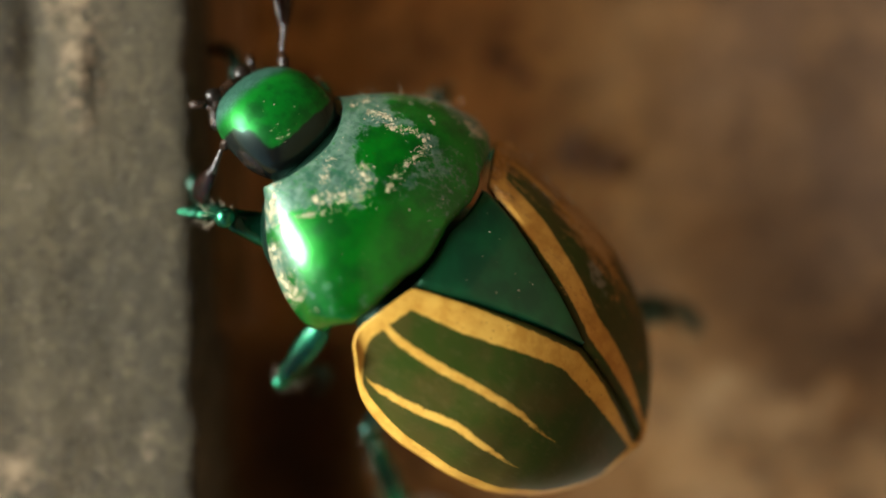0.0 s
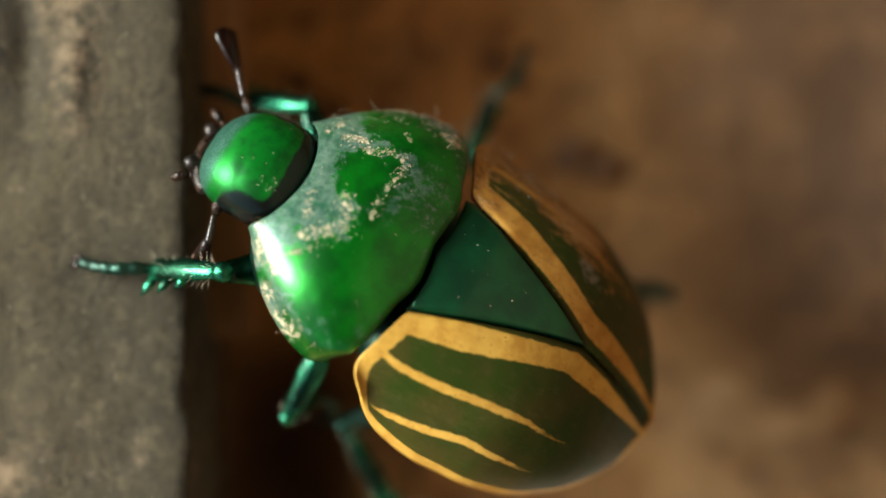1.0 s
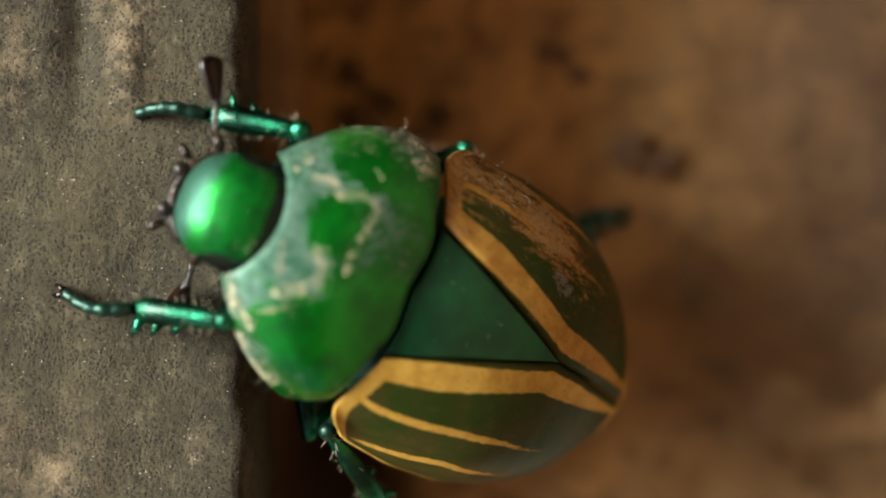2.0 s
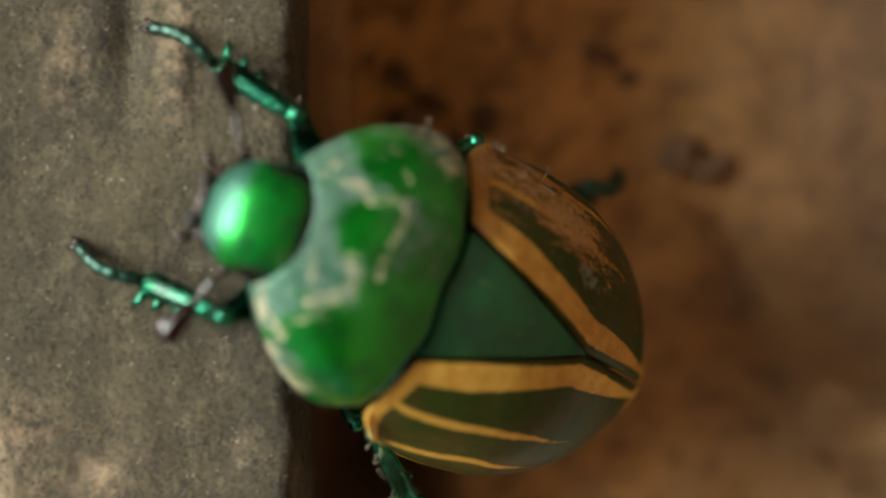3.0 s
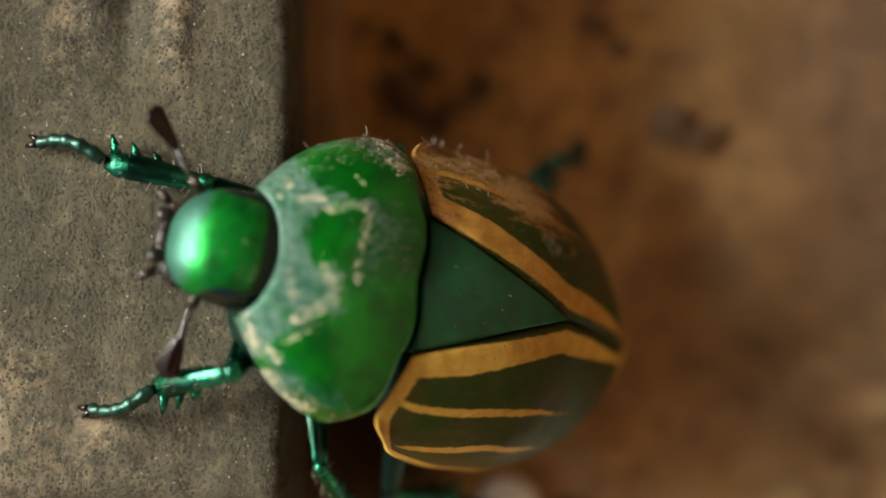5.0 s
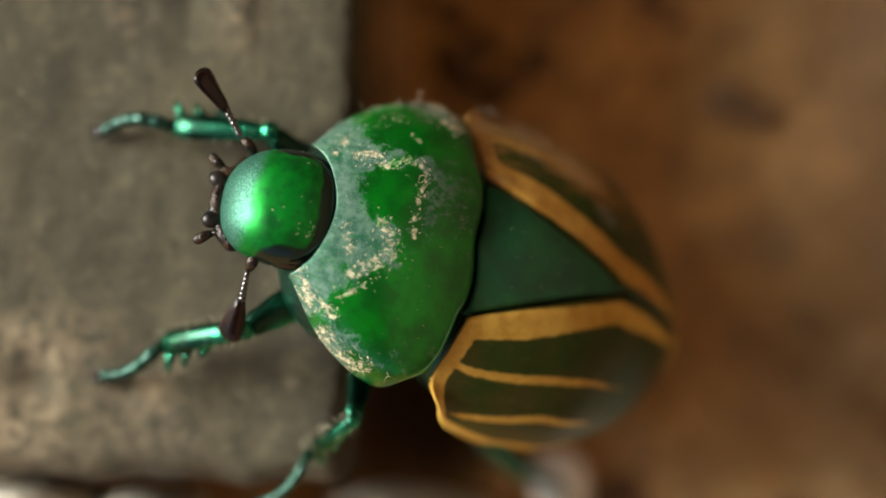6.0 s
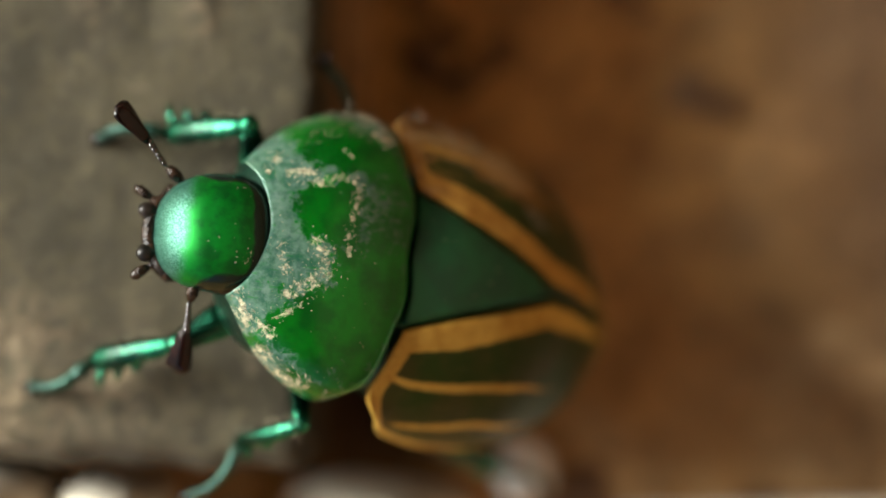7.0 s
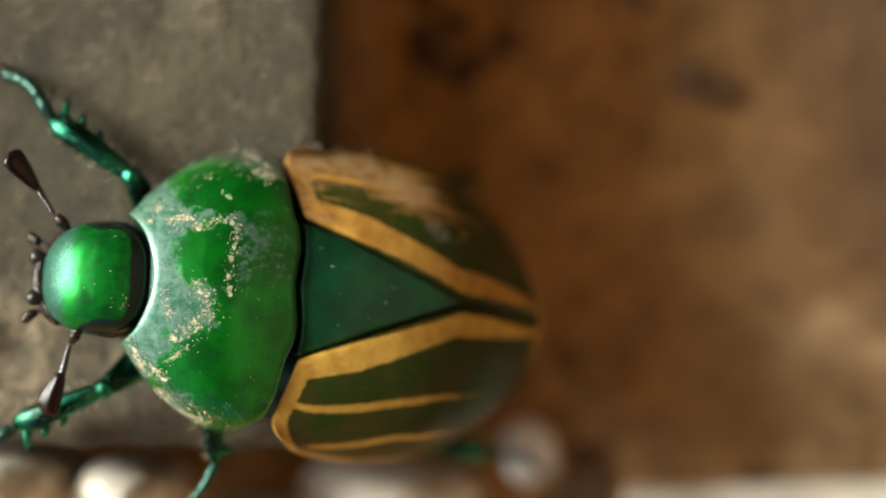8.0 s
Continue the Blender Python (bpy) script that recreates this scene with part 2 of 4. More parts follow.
GREEN_DUSTY = dusty_shell("green_dusty_cuticle", (0.002, 0.175, 0.008), (0.002, 0.090, 0.007), 0.30, 0.42, 0.20, 0.62)
GREEN_HEAD = dusty_shell("green_head_cuticle", (0.002, 0.185, 0.014), (0.002, 0.085, 0.009), 0.37, 0.10, 0.40, 0.58, True)
GREEN_DARK = green_shell("green_dark_cuticle", (0.004, 0.085, 0.030), (0.003, 0.045, 0.018), 0.34, 0.35, 0.30)
GREEN_LEG = green_shell("green_leg_cuticle", (0.022, 0.215, 0.115), (0.003, 0.026, 0.014), 0.20, 0.20, 0.14, 0.00008, 0.95)
# dark underside and feet; on hind legs it paints in their shade
GREEN_BELLY_SHADE = green_shell("green_black_cuticle", (0.004, 0.024, 0.013), (0.004, 0.011, 0.008), 0.33, 0.10, 0.25, 0.00006, 0.35)
CASE_CLEAN = striped_shell("striped_cuticle", 0.03, (0.54, 0.33, 0.065), (0.38, 0.20, 0.032))
CASE_SOILED = striped_shell("striped_soiled_cuticle", 0.85, (0.48, 0.265, 0.055), (0.32, 0.150, 0.026))
BLACK = plain("black_cuticle", (0.005, 0.005, 0.004), (0.014, 0.010, 0.008), 0.28, 0.0, 2.0, 0.00003, ior=1.38)
BEAD = plain("glossy_bead_cuticle", (0.006, 0.005, 0.005), (0.016, 0.012, 0.010), 0.12, 0.0, 2.0, 0.00003, 1.0, ior=1.5)
MOUTH = plain("brown_mouth_cuticle", (0.004, 0.003, 0.002), (0.026, 0.013, 0.007), 0.22, 0.0, 3.0, 0.0001, ior=1.38)
CLUB = plain("dark_red_brown_cuticle", (0.003, 0.0015, 0.001), (0.014, 0.003, 0.002), 0.20, 0.0, 1.6, 0.00003, ior=1.38)
CRUMB = plain("tan_soil_crumb", (0.20, 0.17, 0.11), (0.46, 0.41, 0.29), 0.85, 0.0, 4.0, 0.0001)
STONE = stone_material()
SOIL = soil_material()
BOARD = plain("red_brown_wood", (0.17, 0.085, 0.028), (0.25, 0.130, 0.045), 0.8, 0.0, 0.3, 0.0003)
UNSEEN_WALL = plain("unseen_wall_wood", (0.092, 0.050, 0.022), (0.130, 0.072, 0.032), 0.75, 0.0, 0.02, 0.001)
CLOD = plain("dark_soil_clod", (0.085, 0.042, 0.018), (0.14, 0.070, 0.030), 0.95, 0.0, 0.8, 0.0005)
PALE = plain("pale_limestone", (0.48, 0.42, 0.32), (0.68, 0.62, 0.51), 0.85, 0.0, 0.5, 0.0005)
PALE_SOIL = plain("pale_soil_stone", (0.22, 0.130, 0.055), (0.31, 0.195, 0.090), 0.9, 0.0, 0.4, 0.0005)
WHITE = plain("white_lint", (0.74, 0.71, 0.64), (0.86, 0.84, 0.78), 0.9, 0.0, 1.0, 0.0005)


# ---- mesh helpers ----
def part(name, bm, material, parent=None, label="", smooth=True):
    """Links a bmesh drawn in millimetres as one mesh object."""
    bm.normal_update()
    me = bpy.data.meshes.new(name)
    bmesh.ops.scale(bm, vec=(MM, MM, MM), verts=bm.verts)
    bm.to_mesh(me)
    bm.free()
    me.materials.append(material)
    if smooth:
        for p in me.polygons:
            p.use_smooth = True
    ob = new(name, me)
    ob.parent = parent
    if label:
        tagged(ob, label)
    return ob


def sheet(point, nu, nv, thick, fields=None, tuck=0.0):
    """A shell over the unit square: point(u, v) in mm, closed below by 'thick'. fields: name -> f(u, v)."""
    bm = bmesh.new()
    lay = {k: bm.verts.layers.float.new(k) for k in (fields or {})}
    rows = {}
    for side in (0, 1):
        for i in range(nu + 1):
            for j in range(nv + 1):
                k = 1 - tuck * side
                p = Vector(point(0.5 + (i / nu - 0.5) * k, 0.5 + (j / nv - 0.5) * k))
                rows[side, i, j] = v = bm.verts.new(p - Vector((0, 0, thick * side)))
                for k in lay:
                    v[lay[k]] = fields[k](i / nu, j / nv)
    for i in range(nu):
        for j in range(nv):
            bm.faces.new([rows[0, i, j], rows[0, i + 1, j], rows[0, i + 1, j + 1], rows[0, i, j + 1]])
            bm.faces.new([rows[1, i, j], rows[1, i, j + 1], rows[1, i + 1, j + 1], rows[1, i + 1, j]])
    rim = [(i, 0) for i in range(nu)] + [(nu, j) for j in range(nv)] + [(i, nv) for i in range(nu, 0, -1)] + [(0, j) for j in range(nv, 0, -1)]
    for a, b in zip(rim, rim[1:] + rim[:1]):
        bm.faces.new([rows[(0, *a)], rows[(1, *a)], rows[(1, *b)], rows[(0, *b)]])
    bmesh.ops.recalc_face_normals(bm, faces=bm.faces)
    return bm


def ball(bm, centre, radii, nu=16, nv=12, turn=None, square=2.0, lump=0.0):
    """Adds a (super)ellipsoid."""
    def sp(c):
        return math.copysign(abs(c) ** (2.0 / square), c)
    ring, new_verts = [], []
    c = Vector(centre)
    for i in range(nv + 1):
        a = math.pi * i / nv - math.pi / 2
        line = []
        for j in range(nu if 0 < i < nv else 1):
            b = 2 * math.pi * j / nu
            p = Vector((radii[0] * sp(math.cos(a)) * sp(math.cos(b)), radii[1] * sp(math.cos(a)) * sp(math.sin(b)), radii[2] * math.sin(a)))
            if lump:
                p *= 1 + lump * noise.noise(p * (1.6 / max(radii)) + c)
            if turn is not None:
                p = turn @ p
            line.append(bm.verts.new(c + p))
        ring.append(line)
    for i in range(nv):
        a, b = ring[i], ring[i + 1]
        for j in range(nu):
            k = (j + 1) % nu
            if len(a) == 1:
                bm.faces.new([a[0], b[k], b[j]])
            elif len(b) == 1:
                bm.faces.new([a[j], a[k], b[0]])
            else:
                bm.faces.new([a[j], a[k], b[k], b[j]])
    return bm


def tube(bm, points, radii, n=10, flat=1.0):
    """Adds a closed tube through points with a radius at each; flat squeezes it along z."""
    pts = [Vector(p) for p in points]
    rings = []
    for i, p in enumerate(pts):
        d = (pts[min(i + 1, len(pts) - 1)] - pts[max(i - 1, 0)]).normalized()
        side = d.cross(Vector((0, 0, 1)))
        side = side.normalized() if side.length > 1e-4 else Vector((0, 1, 0))
        up = side.cross(d)
        rings.append([bm.verts.new(p + radii[i] * (math.cos(a) * side + math.sin(a) * flat * up))
                      for a in (2 * math.pi * k / n for k in range(n))])
    for a, b in zip(rings, rings[1:]):
        for k in range(n):
            bm.faces.new([a[k], a[(k + 1) % n], b[(k + 1) % n], b[k]])
    bm.faces.new(rings[0][::-1]), bm.faces.new(rings[-1])
    bmesh.ops.recalc_face_normals(bm, faces=bm.faces)
    return bm


def knots(table, x):
    xs = sorted(table)
    return float(np.interp(x, xs, [table[k] for k in xs]))


def smooth_knots(table, x, width=0.7):
    return sum(w * knots(table, x + o * width) for o, w in ((-1, 0.25), (-0.5, 0.2), (0, 0.1), (0.5, 0.2), (1, 0.25)))


# ---- ground and stone ----
def build_ground():
    steps = [k * 1.2 for k in range(0, 34)]
    while steps[-1] < 40000:
        steps.append(steps[-1] * 1.35)
    axis = [-s for s in steps[:0:-1]] + steps
    bm = bmesh.new()
    painted_dark, dry, painted_fill = [bm.verts.layers.float.new(k) for k in ("painted_dark", "dry", "painted_fill")]
    grid = []
    for x in axis:
        line = []
        for y in axis:
            far = max(abs(x), abs(y))
            amp = 1.3 if far < 60 else 1.3 + min(far * 0.004, 30)
            p = Vector((x * 0.11, y * 0.11, 0)) if far < 400 else Vector((x * 0.004, y * 0.004, 5))
            z = amp * (noise.noise(p) + 0.5 * noise.noise(p * 2.7) + 0.3 * noise.noise(p * 6.1))
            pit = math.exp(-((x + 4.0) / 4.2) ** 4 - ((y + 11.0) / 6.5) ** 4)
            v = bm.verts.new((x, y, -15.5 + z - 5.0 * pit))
            # shade of the pit painted dark, plus a broad darker patch around x 28
            v[painted_dark] = max(pit, 0.62 * math.exp(-((x - 28.0) / 9.0) ** 2 - ((y - 5.0) / 10.0) ** 2))
            v[dry] = 0.75 * math.exp(-((x - 19.0) / 13.0) ** 4 - ((y + 16.0) / 7.0) ** 2)
            # painted brightening, strong beside the slab and fading towards +x
            v[painted_fill] = 0.5 - 0.5 * math.tanh((x - 14.3 + 0.14 * y + 2.5 * noise.noise(p * 2.0)) / 6.0)
            line.append(v)
        grid.append(line)
    for i in range(len(axis) - 1):
        for j in range(len(axis) - 1):
            bm.faces.new([grid[i][j], grid[i + 1][j], grid[i + 1][j + 1], grid[i][j + 1]])
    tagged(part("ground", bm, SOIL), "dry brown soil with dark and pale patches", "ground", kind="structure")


def build_stone():
    """Grey slab whose edge rolls over and falls to the ground."""
    profile = [(-46, 0.0), (-8.2, 0.0), (-7.6, -0.07), (-7.15, -0.24), (-6.9, -0.55), (-6.72, -1.3), (-6.6, -3.0), (-6.5, -6.0)]
    lengths = [0.0]
    for a, b in zip(profile, profile[1:]):
        lengths.append(lengths[-1] + math.dist(a, b))

    def point(u, v):
        d = lengths[-1] * (1 - (1 - u) ** 1.7)
        x = float(np.interp(d, lengths, [p[0] for p in profile]))
        z = float(np.interp(d, lengths, [p[1] for p in profile]))
        y = -15.0 + 75 * v**1.5
        end = max(0.0, 1 - (y + 15.0) / 1.6)
        z -= 1.6 * end**2.2
        p = Vector((x * 0.22, y * 0.15, z * 0.3))
        edge = min(1.0, max(0.0, (-x - 6.0) / 5))
        z += (0.35 * noise.noise(p) + 0.10 * noise.noise(p * 3.1) + 0.05 * noise.noise(p * 8)) * edge
        z += 0.5 * math.exp(-((x + 12.3) / 0.8) ** 2 - ((y - 9) / 3.0) ** 2) + 0.5 * math.exp(-((x + 20.5) / 2.2) ** 2 - ((y + 8.3) / 0.5) ** 2)
        z -= 0.6 * math.exp(-((x + 21.5) / 1.0) ** 2 - ((y + 10.5) / 1.3) ** 2) + 0.5 * math.exp(-((x + 14.6) / 0.7) ** 2 - ((y - 10) / 4.0) ** 2)
        x += 0.22 * noise.noise(Vector((0, y * 0.5, z * 0.4))) + 0.13 * noise.noise(Vector((3, y * 2.1, z))) + 0.05 * noise.noise(Vector((6, y * 5.0, z * 2)))
        return x, y + 0.3 * noise.noise(Vector((x * 0.4, 7, 0))), z

    def pale(u, v):
        x, y, z = point(u, v)
        d = 0.0
        for px, py, rx, ry, w in ((-12.1, 9.0, 0.9, 2.6, 1.0), (-12.6, 12.5, 1.5, 2.0, 0.8), (-21.0, -8.6, 2.8, 1.3, 1.0), (-15.8, -10.8, 0.9, 1.4, 0.9), (-17.5, 8.5, 1.0, 2.5, 0.5), (-23.0, -12.5, 3.5, 2.4, 1.0), (-20.0, -12.0, 6.5, 4.0, 0.40)):
            d = max(d, w * math.exp(-((x - px) / rx) ** 2 - ((y - py) / ry) ** 2))
        return d

    tagged(part("stone_slab", sheet(point, 130, 170, 8.5, {"pale": pale}), STONE), "grey weathered stone slab with a rolled, pitted edge", "stone slab", kind="structure")


def build_board():
    def point(u, v):
        x = -46 + 41.2 * u
        y = -3.2 - 1.2 * u + 65 * v
        return x + 0.18 * noise.noise(Vector((0, y * 0.25, 2))) * u, y, -6.6 - 0.5 * max(0, u - 0.96) / 0.04 + 0.12 * noise.noise(Vector((x * 0.8, y * 0.1, 0)))
    tagged(part("board", sheet(point, 60, 60, 9.5), BOARD), "red-brown weathered wooden board under the stone slab", "board", kind="structure")


def build_pale_board():
    def point(u, v):
        x, y = 9.5 + 60 * u, -17.5 - 22 * (1 - v)
        return x, y + 0.35 * noise.noise(Vector((x * 0.12, 4, 0))) + 0.045 * (x - 9.5), -13.2 + 0.2 * noise.noise(Vector((x * 0.3, y * 0.5, 1)))
    tagged(part("pale_board", sheet(point, 60, 30, 4.0), PALE), "pale weathered board lying on brown soil", "board")


def build_unseen_wall(name, middle, turn, length, label):
    """Unseen brown wooden wall, added to close the place and shape light; middle in mm, turn in degrees."""
    def point(u, v):
        return 6 * noise.noise(Vector((u * 9, v * 4, 0))), length * (v - 0.5), -20 + 1500 * u
    ob = part(name, sheet(point, 12, 24, 0.1), UNSEEN_WALL)
    ob.matrix_basis = pose(middle[0] * MM, middle[1] * MM, 0, 0, 0, turn)
    thick = ob.modifiers.new("thickness", "SOLIDIFY")
    thick.thickness = 0.1
    tagged(ob, label, "wall", kind="structure")


def build_unseen_roof():
    """Unseen plain roof added over the spot to block sky; daylight comes in under its open side."""
    def point(u, v):
        return -700 + 1250 * u, -2500 + 5000 * v, 1480 + 4 * noise.noise(Vector((u * 9, v * 9, 0)))
    tagged(part("ceiling", sheet(point, 12, 24, -60), UNSEEN_WALL), "unseen plain brown wooden ceiling added to block the sky", "ceiling", kind="structure")


# ---- beetle ----
SCUT_BASE, SCUT_TIP = 3.45, -8.3
CASE_WIDTH = {1.6: 6.5, 0.8: 7.05, -1: 7.45, -4: 7.65, -7: 7.3, -9.5: 6.3, -11.5: 4.8, -13: 2.8, -13.9: 0.9}
CASE_TOP = {1.5: -0.1, 0: -0.1, -3: -0.05, -6: -0.35, -8.3: -1.0, -10.5: -2.2, -12.5: -3.8, -13.9: -5.3}
CASE_DROP = {1.5: 3.8, -4: 5.4, -9: 4.9, -12: 2.9, -13.9: 0.9}
NECK_WIDTH = {-0.5: 6.3, 0.6: 6.8, 1.4: 7.0, 2.5: 6.95, 4: 6.5, 5.5: 5.65, 6.7: 4.6, 7.5: 3.6, 8.2: 2.75}
NECK_TOP = {-0.5: -0.05, 2: 0.45, 4: 0.35, 6: -0.45, 7: -1.0, 8.2: -1.7}
NECK_DROP = {-0.5: 3.3, 2: 3.9, 4: 3.8, 6: 2.8, 8.2: 0.7}


def roll_off(s, p):
    return 1 - (1 - min(1.0, abs(s)) ** p) ** (1 / p)


def neck_back(v):
    return knots({0: 0.25, 0.28: 0.02, 0.42: 0.15, 0.52: 0.45, 0.8: 0.75, 0.93: 1.0, 1: 1.7}, abs(v))


def neck_point(u, v):
    s = math.sin((2 * v - 1) * math.pi / 2)
    x = neck_back(s) + (6.85 + 1.15 * abs(s) ** 1.5 - neck_back(s)) * u
    w = smooth_knots(NECK_WIDTH, x, 0.5)
    rim = 0.05 * max(0.0, (u - 0.95) / 0.05) ** 2 + 0.16 * max(0.0, (0.05 - u) / 0.05) ** 2
    w *= 1 - 0.07 * max(0.0, (0.2 - u) / 0.2) ** 2 * abs(s) ** 6
    return x, s * w, smooth_knots(NECK_TOP, x) - smooth_knots(NECK_DROP, x) * roll_off(s, 2.4) - rim


FILM_PATCHES = (  # x, y, reach along and across, weight: soil film (above 0) and clear cuticle (below 0)
    (6.7, -0.4, 1.0, 3.2, 0.55), (5.1, 1.5, 1.1, 1.2, 0.65), (5.7, -2.7, 0.8, 0.7, 0.6), (7.0, -3.8, 0.9, 1.0, 0.5), (6.9, 3.4, 0.9, 0.9, 0.7),
    (5.3, 5.7, 1.4, 0.7, 0.6), (1.8, -5.8, 1.0, 0.9, 0.6), (2.0, -2.2, 0.9, 1.2, 0.28), (3.4, -2.8, 0.5, 0.4, 0.5), (3.0, -0.8, 0.3, 1.2, 0.35),
    (4.7, -1.05, 1.05, 1.0, -1.1), (4.0, -4.5, 1.9, 1.0, -0.55), (4.2, 4.4, 1.4, 1.6, -0.6), (5.9, 4.1, 0.7, 0.5, -0.6), (2.2, 2.5, 1.6, 2.6, -0.35), (6.2, 2.7, 0.4, 0.4, -0.4))
CRUST_LINES = (  # where soil has caked, as lines of (x, y), and how wide
    (((6.3, -2.7), (5.55, -2.85), (5.04, -2.3), (4.68, -2.46), (4.17, -2.75), (3.53, -2.93), (3.26, -2.4), (3.3, -1.85)), 0.20),
    (((3.3, -1.85), (3.48, -1.16), (3.57, -0.34), (3.5, 0.72)), 0.16),
    (((5.0, 0.3), (4.65, 0.8), (4.33, 1.8), (5.0, 2.3), (5.9, 2.9)), 0.32),
    (((6.4, 0.7), (6.1, 1.9)), 0.20), (((7.7, 3.0), (7.3, 3.65), (6.7, 4.25), (5.95, 4.6)), 0.24), (((5.9, 3.9), (5.2, 3.2)), 0.18),
    (((2.6, -6.4), (1.8, -5.9), (1.4, -5.3), (2.3, -5.3)), 0.26), (((6.0, 5.2), (5.4, 5.8), (4.3, 6.3), (3.5, 6.5)), 0.22), (((3.9, -4.2), (3.6, -3.9)), 0.12),
    (((7.1, -2.7), (6.6, -3.6)), 0.16))


def line_gap(x, y, line):
    """Distance from (x, y) to a line of points."""
    best = 99.0
    for (ax, ay), (bx, by) in zip(line, line[1:]):
        dx, dy = bx - ax, by - ay
        k = min(1.0, max(0.0, ((x - ax) * dx + (y - ay) * dy) / (dx * dx + dy * dy)))
        best = min(best, math.hypot(x - ax - k * dx, y - ay - k * dy))
    return best


def neck_film(u, v):
    x, y, z = neck_point(u, v)
    d = 0.23 + 0.16 * min(1.0, max(0.0, (x - 2.2) / 1.6)) + 0.12 * max(0.0, x - 5.6)
    return d + sum(w * math.exp(-((x - px) / rx) ** 2 - ((y - py) / ry) ** 2) for px, py, rx, ry, w in FILM_PATCHES)


def neck_grime(u, v):
    x, y, z = neck_point(u, v)
    return 0.9 / (1 + math.exp((y + 5.75 + 0.25 * abs(x - 3.0)) / 0.28)) + 0.5 * math.exp(-((x - 0.9) / 0.6) ** 2 - ((y + 4.8) / 1.2) ** 2)


def neck_crust(u, v):
    x, y, z = neck_point(u, v)
    return max([0.0] + [0.86 * math.exp(-(line_gap(x, y, line) / (1.7 * wide)) ** 2) for line, wide in CRUST_LINES])


def scut_edge(x):
    return max(0.0, SCUT_BASE * (x - SCUT_TIP) / (0.1 - SCUT_TIP))


def case_top(x, y):
    w = smooth_knots(CASE_WIDTH, x, 0.5)
    return smooth_knots(CASE_TOP, x) - smooth_knots(CASE_DROP, x) * roll_off(y / w, 2.3)


def case_point(u, v, side):
    s = math.sin(v * math.pi / 2) ** 0.85
    t = min(1.0, max(0.0, (s - 0.66) / 0.34))
    front = -0.24 + 1.15 * s ** 0.8 - 1.5 * (1 - math.sqrt(1 - t * t))
    x = front + (-13.85 + 0.5 * s - front) * u
    inner = max(scut_edge(x) + 0.06, 0.07)
    w = smooth_knots(CASE_WIDTH, x, 0.5)
    y = inner + (max(w, inner + 0.3) - inner) * s
    z = case_top(x, y) - 0.16 * math.exp(-((y - inner) / 0.12) ** 2)
    z += 1.5 * max(0.0, (0.16 - u) / 0.16) ** 2 * s**7
    return x, side * y, z


def case_fields(side, n=48):
    """The stripe's field (above 0: ochre) and the soil's spread on one wing case."""
    cache = {}

    def arc(u, v):
        key = round(u, 4)
        if key not in cache:
            pts = [Vector(case_point(u, k / n, side)) for k in range(n + 1)]
            run = [0.0]
            for a, b in zip(pts, pts[1:]):
                run.append(run[-1] + (b - a).length)
            cache[key] = run
        run = cache[key]
        return float(np.interp(v * n, range(n + 1), run)), run[-1]

    def stripe(u, v):
        d, full = arc(u, v)
        rel, along = d / full, u * 14.0
        best = 0.86 + 0.08 * math.sin(rel * 9) - along
        inner, outer = knots({0: -0.2, 0.2: 0.02, 0.4: 0.26, 0.55: 0.33, 0.7: 0.26, 0.9: 0.36}, u), knots({0: 1.5, 0.07: 1.6, 0.25: 2.0, 0.45: 1.92, 0.65: 1.78, 0.8: 1.5, 0.9: 1.22, 1: 0.9}, u)
        best = max(best, min(d - inner, outer - d) - 0.10)
        best = max(best, 0.034 * full * (1 - (u / 0.80) ** 3) - abs(rel - knots({0: 0.41, 0.12: 0.425, 0.33: 0.438, 0.55: 0.463, 0.78: 0.507, 1: 0.53}, u)) * full)
        best = max(best, 0.034 * full * (1 - (u / 0.75) ** 4) * min(1.0, max(0.0, (u - 0.05) / 0.1)) - abs(rel - knots({0: 0.81, 0.1: 0.78, 0.2: 0.73, 0.3: 0.695, 0.45: 0.672, 0.64: 0.712, 1: 0.78}, u)) * full)
        best = max(best, knots({0: 0.8, 0.15: 0.95, 0.3: 0.95, 0.5: 0.8, 0.9: 0.6, 1: 0.5}, u) - (full - d), (u - 0.975) * 14)
        return best

    def soil(u, v):
        d, full = arc(u, v)
        rel = d / full
        return (0.34 if side < 0 else 0.20) + 0.80 * math.exp(-((rel - 0.50) / 0.13) ** 2 - ((u - 0.45) / 0.16) ** 2) + 0.55 * math.exp(-((rel - 0.62) / 0.18) ** 2 - ((u - 0.22) / 0.18) ** 2) + 0.45 * math.exp(-((u - 0.03) / 0.08) ** 2)

    def ash(u, v):
        d, full = arc(u, v)
        rel = d / full
        return (0.75 * math.exp(-((rel - 0.31) / 0.08) ** 2 - ((u - 0.52) / 0.10) ** 2) if side < 0 else 0.0) + 0.2 * math.exp(-((rel - 0.66) / 0.07) ** 2 - ((u - 0.5) / 0.15) ** 2) + 0.35 * math.exp(-((rel - 0.7) / 0.15) ** 2 - ((u - 0.1) / 0.06) ** 2)

    return {"stripe": stripe, "soil": soil, "ash": ash}


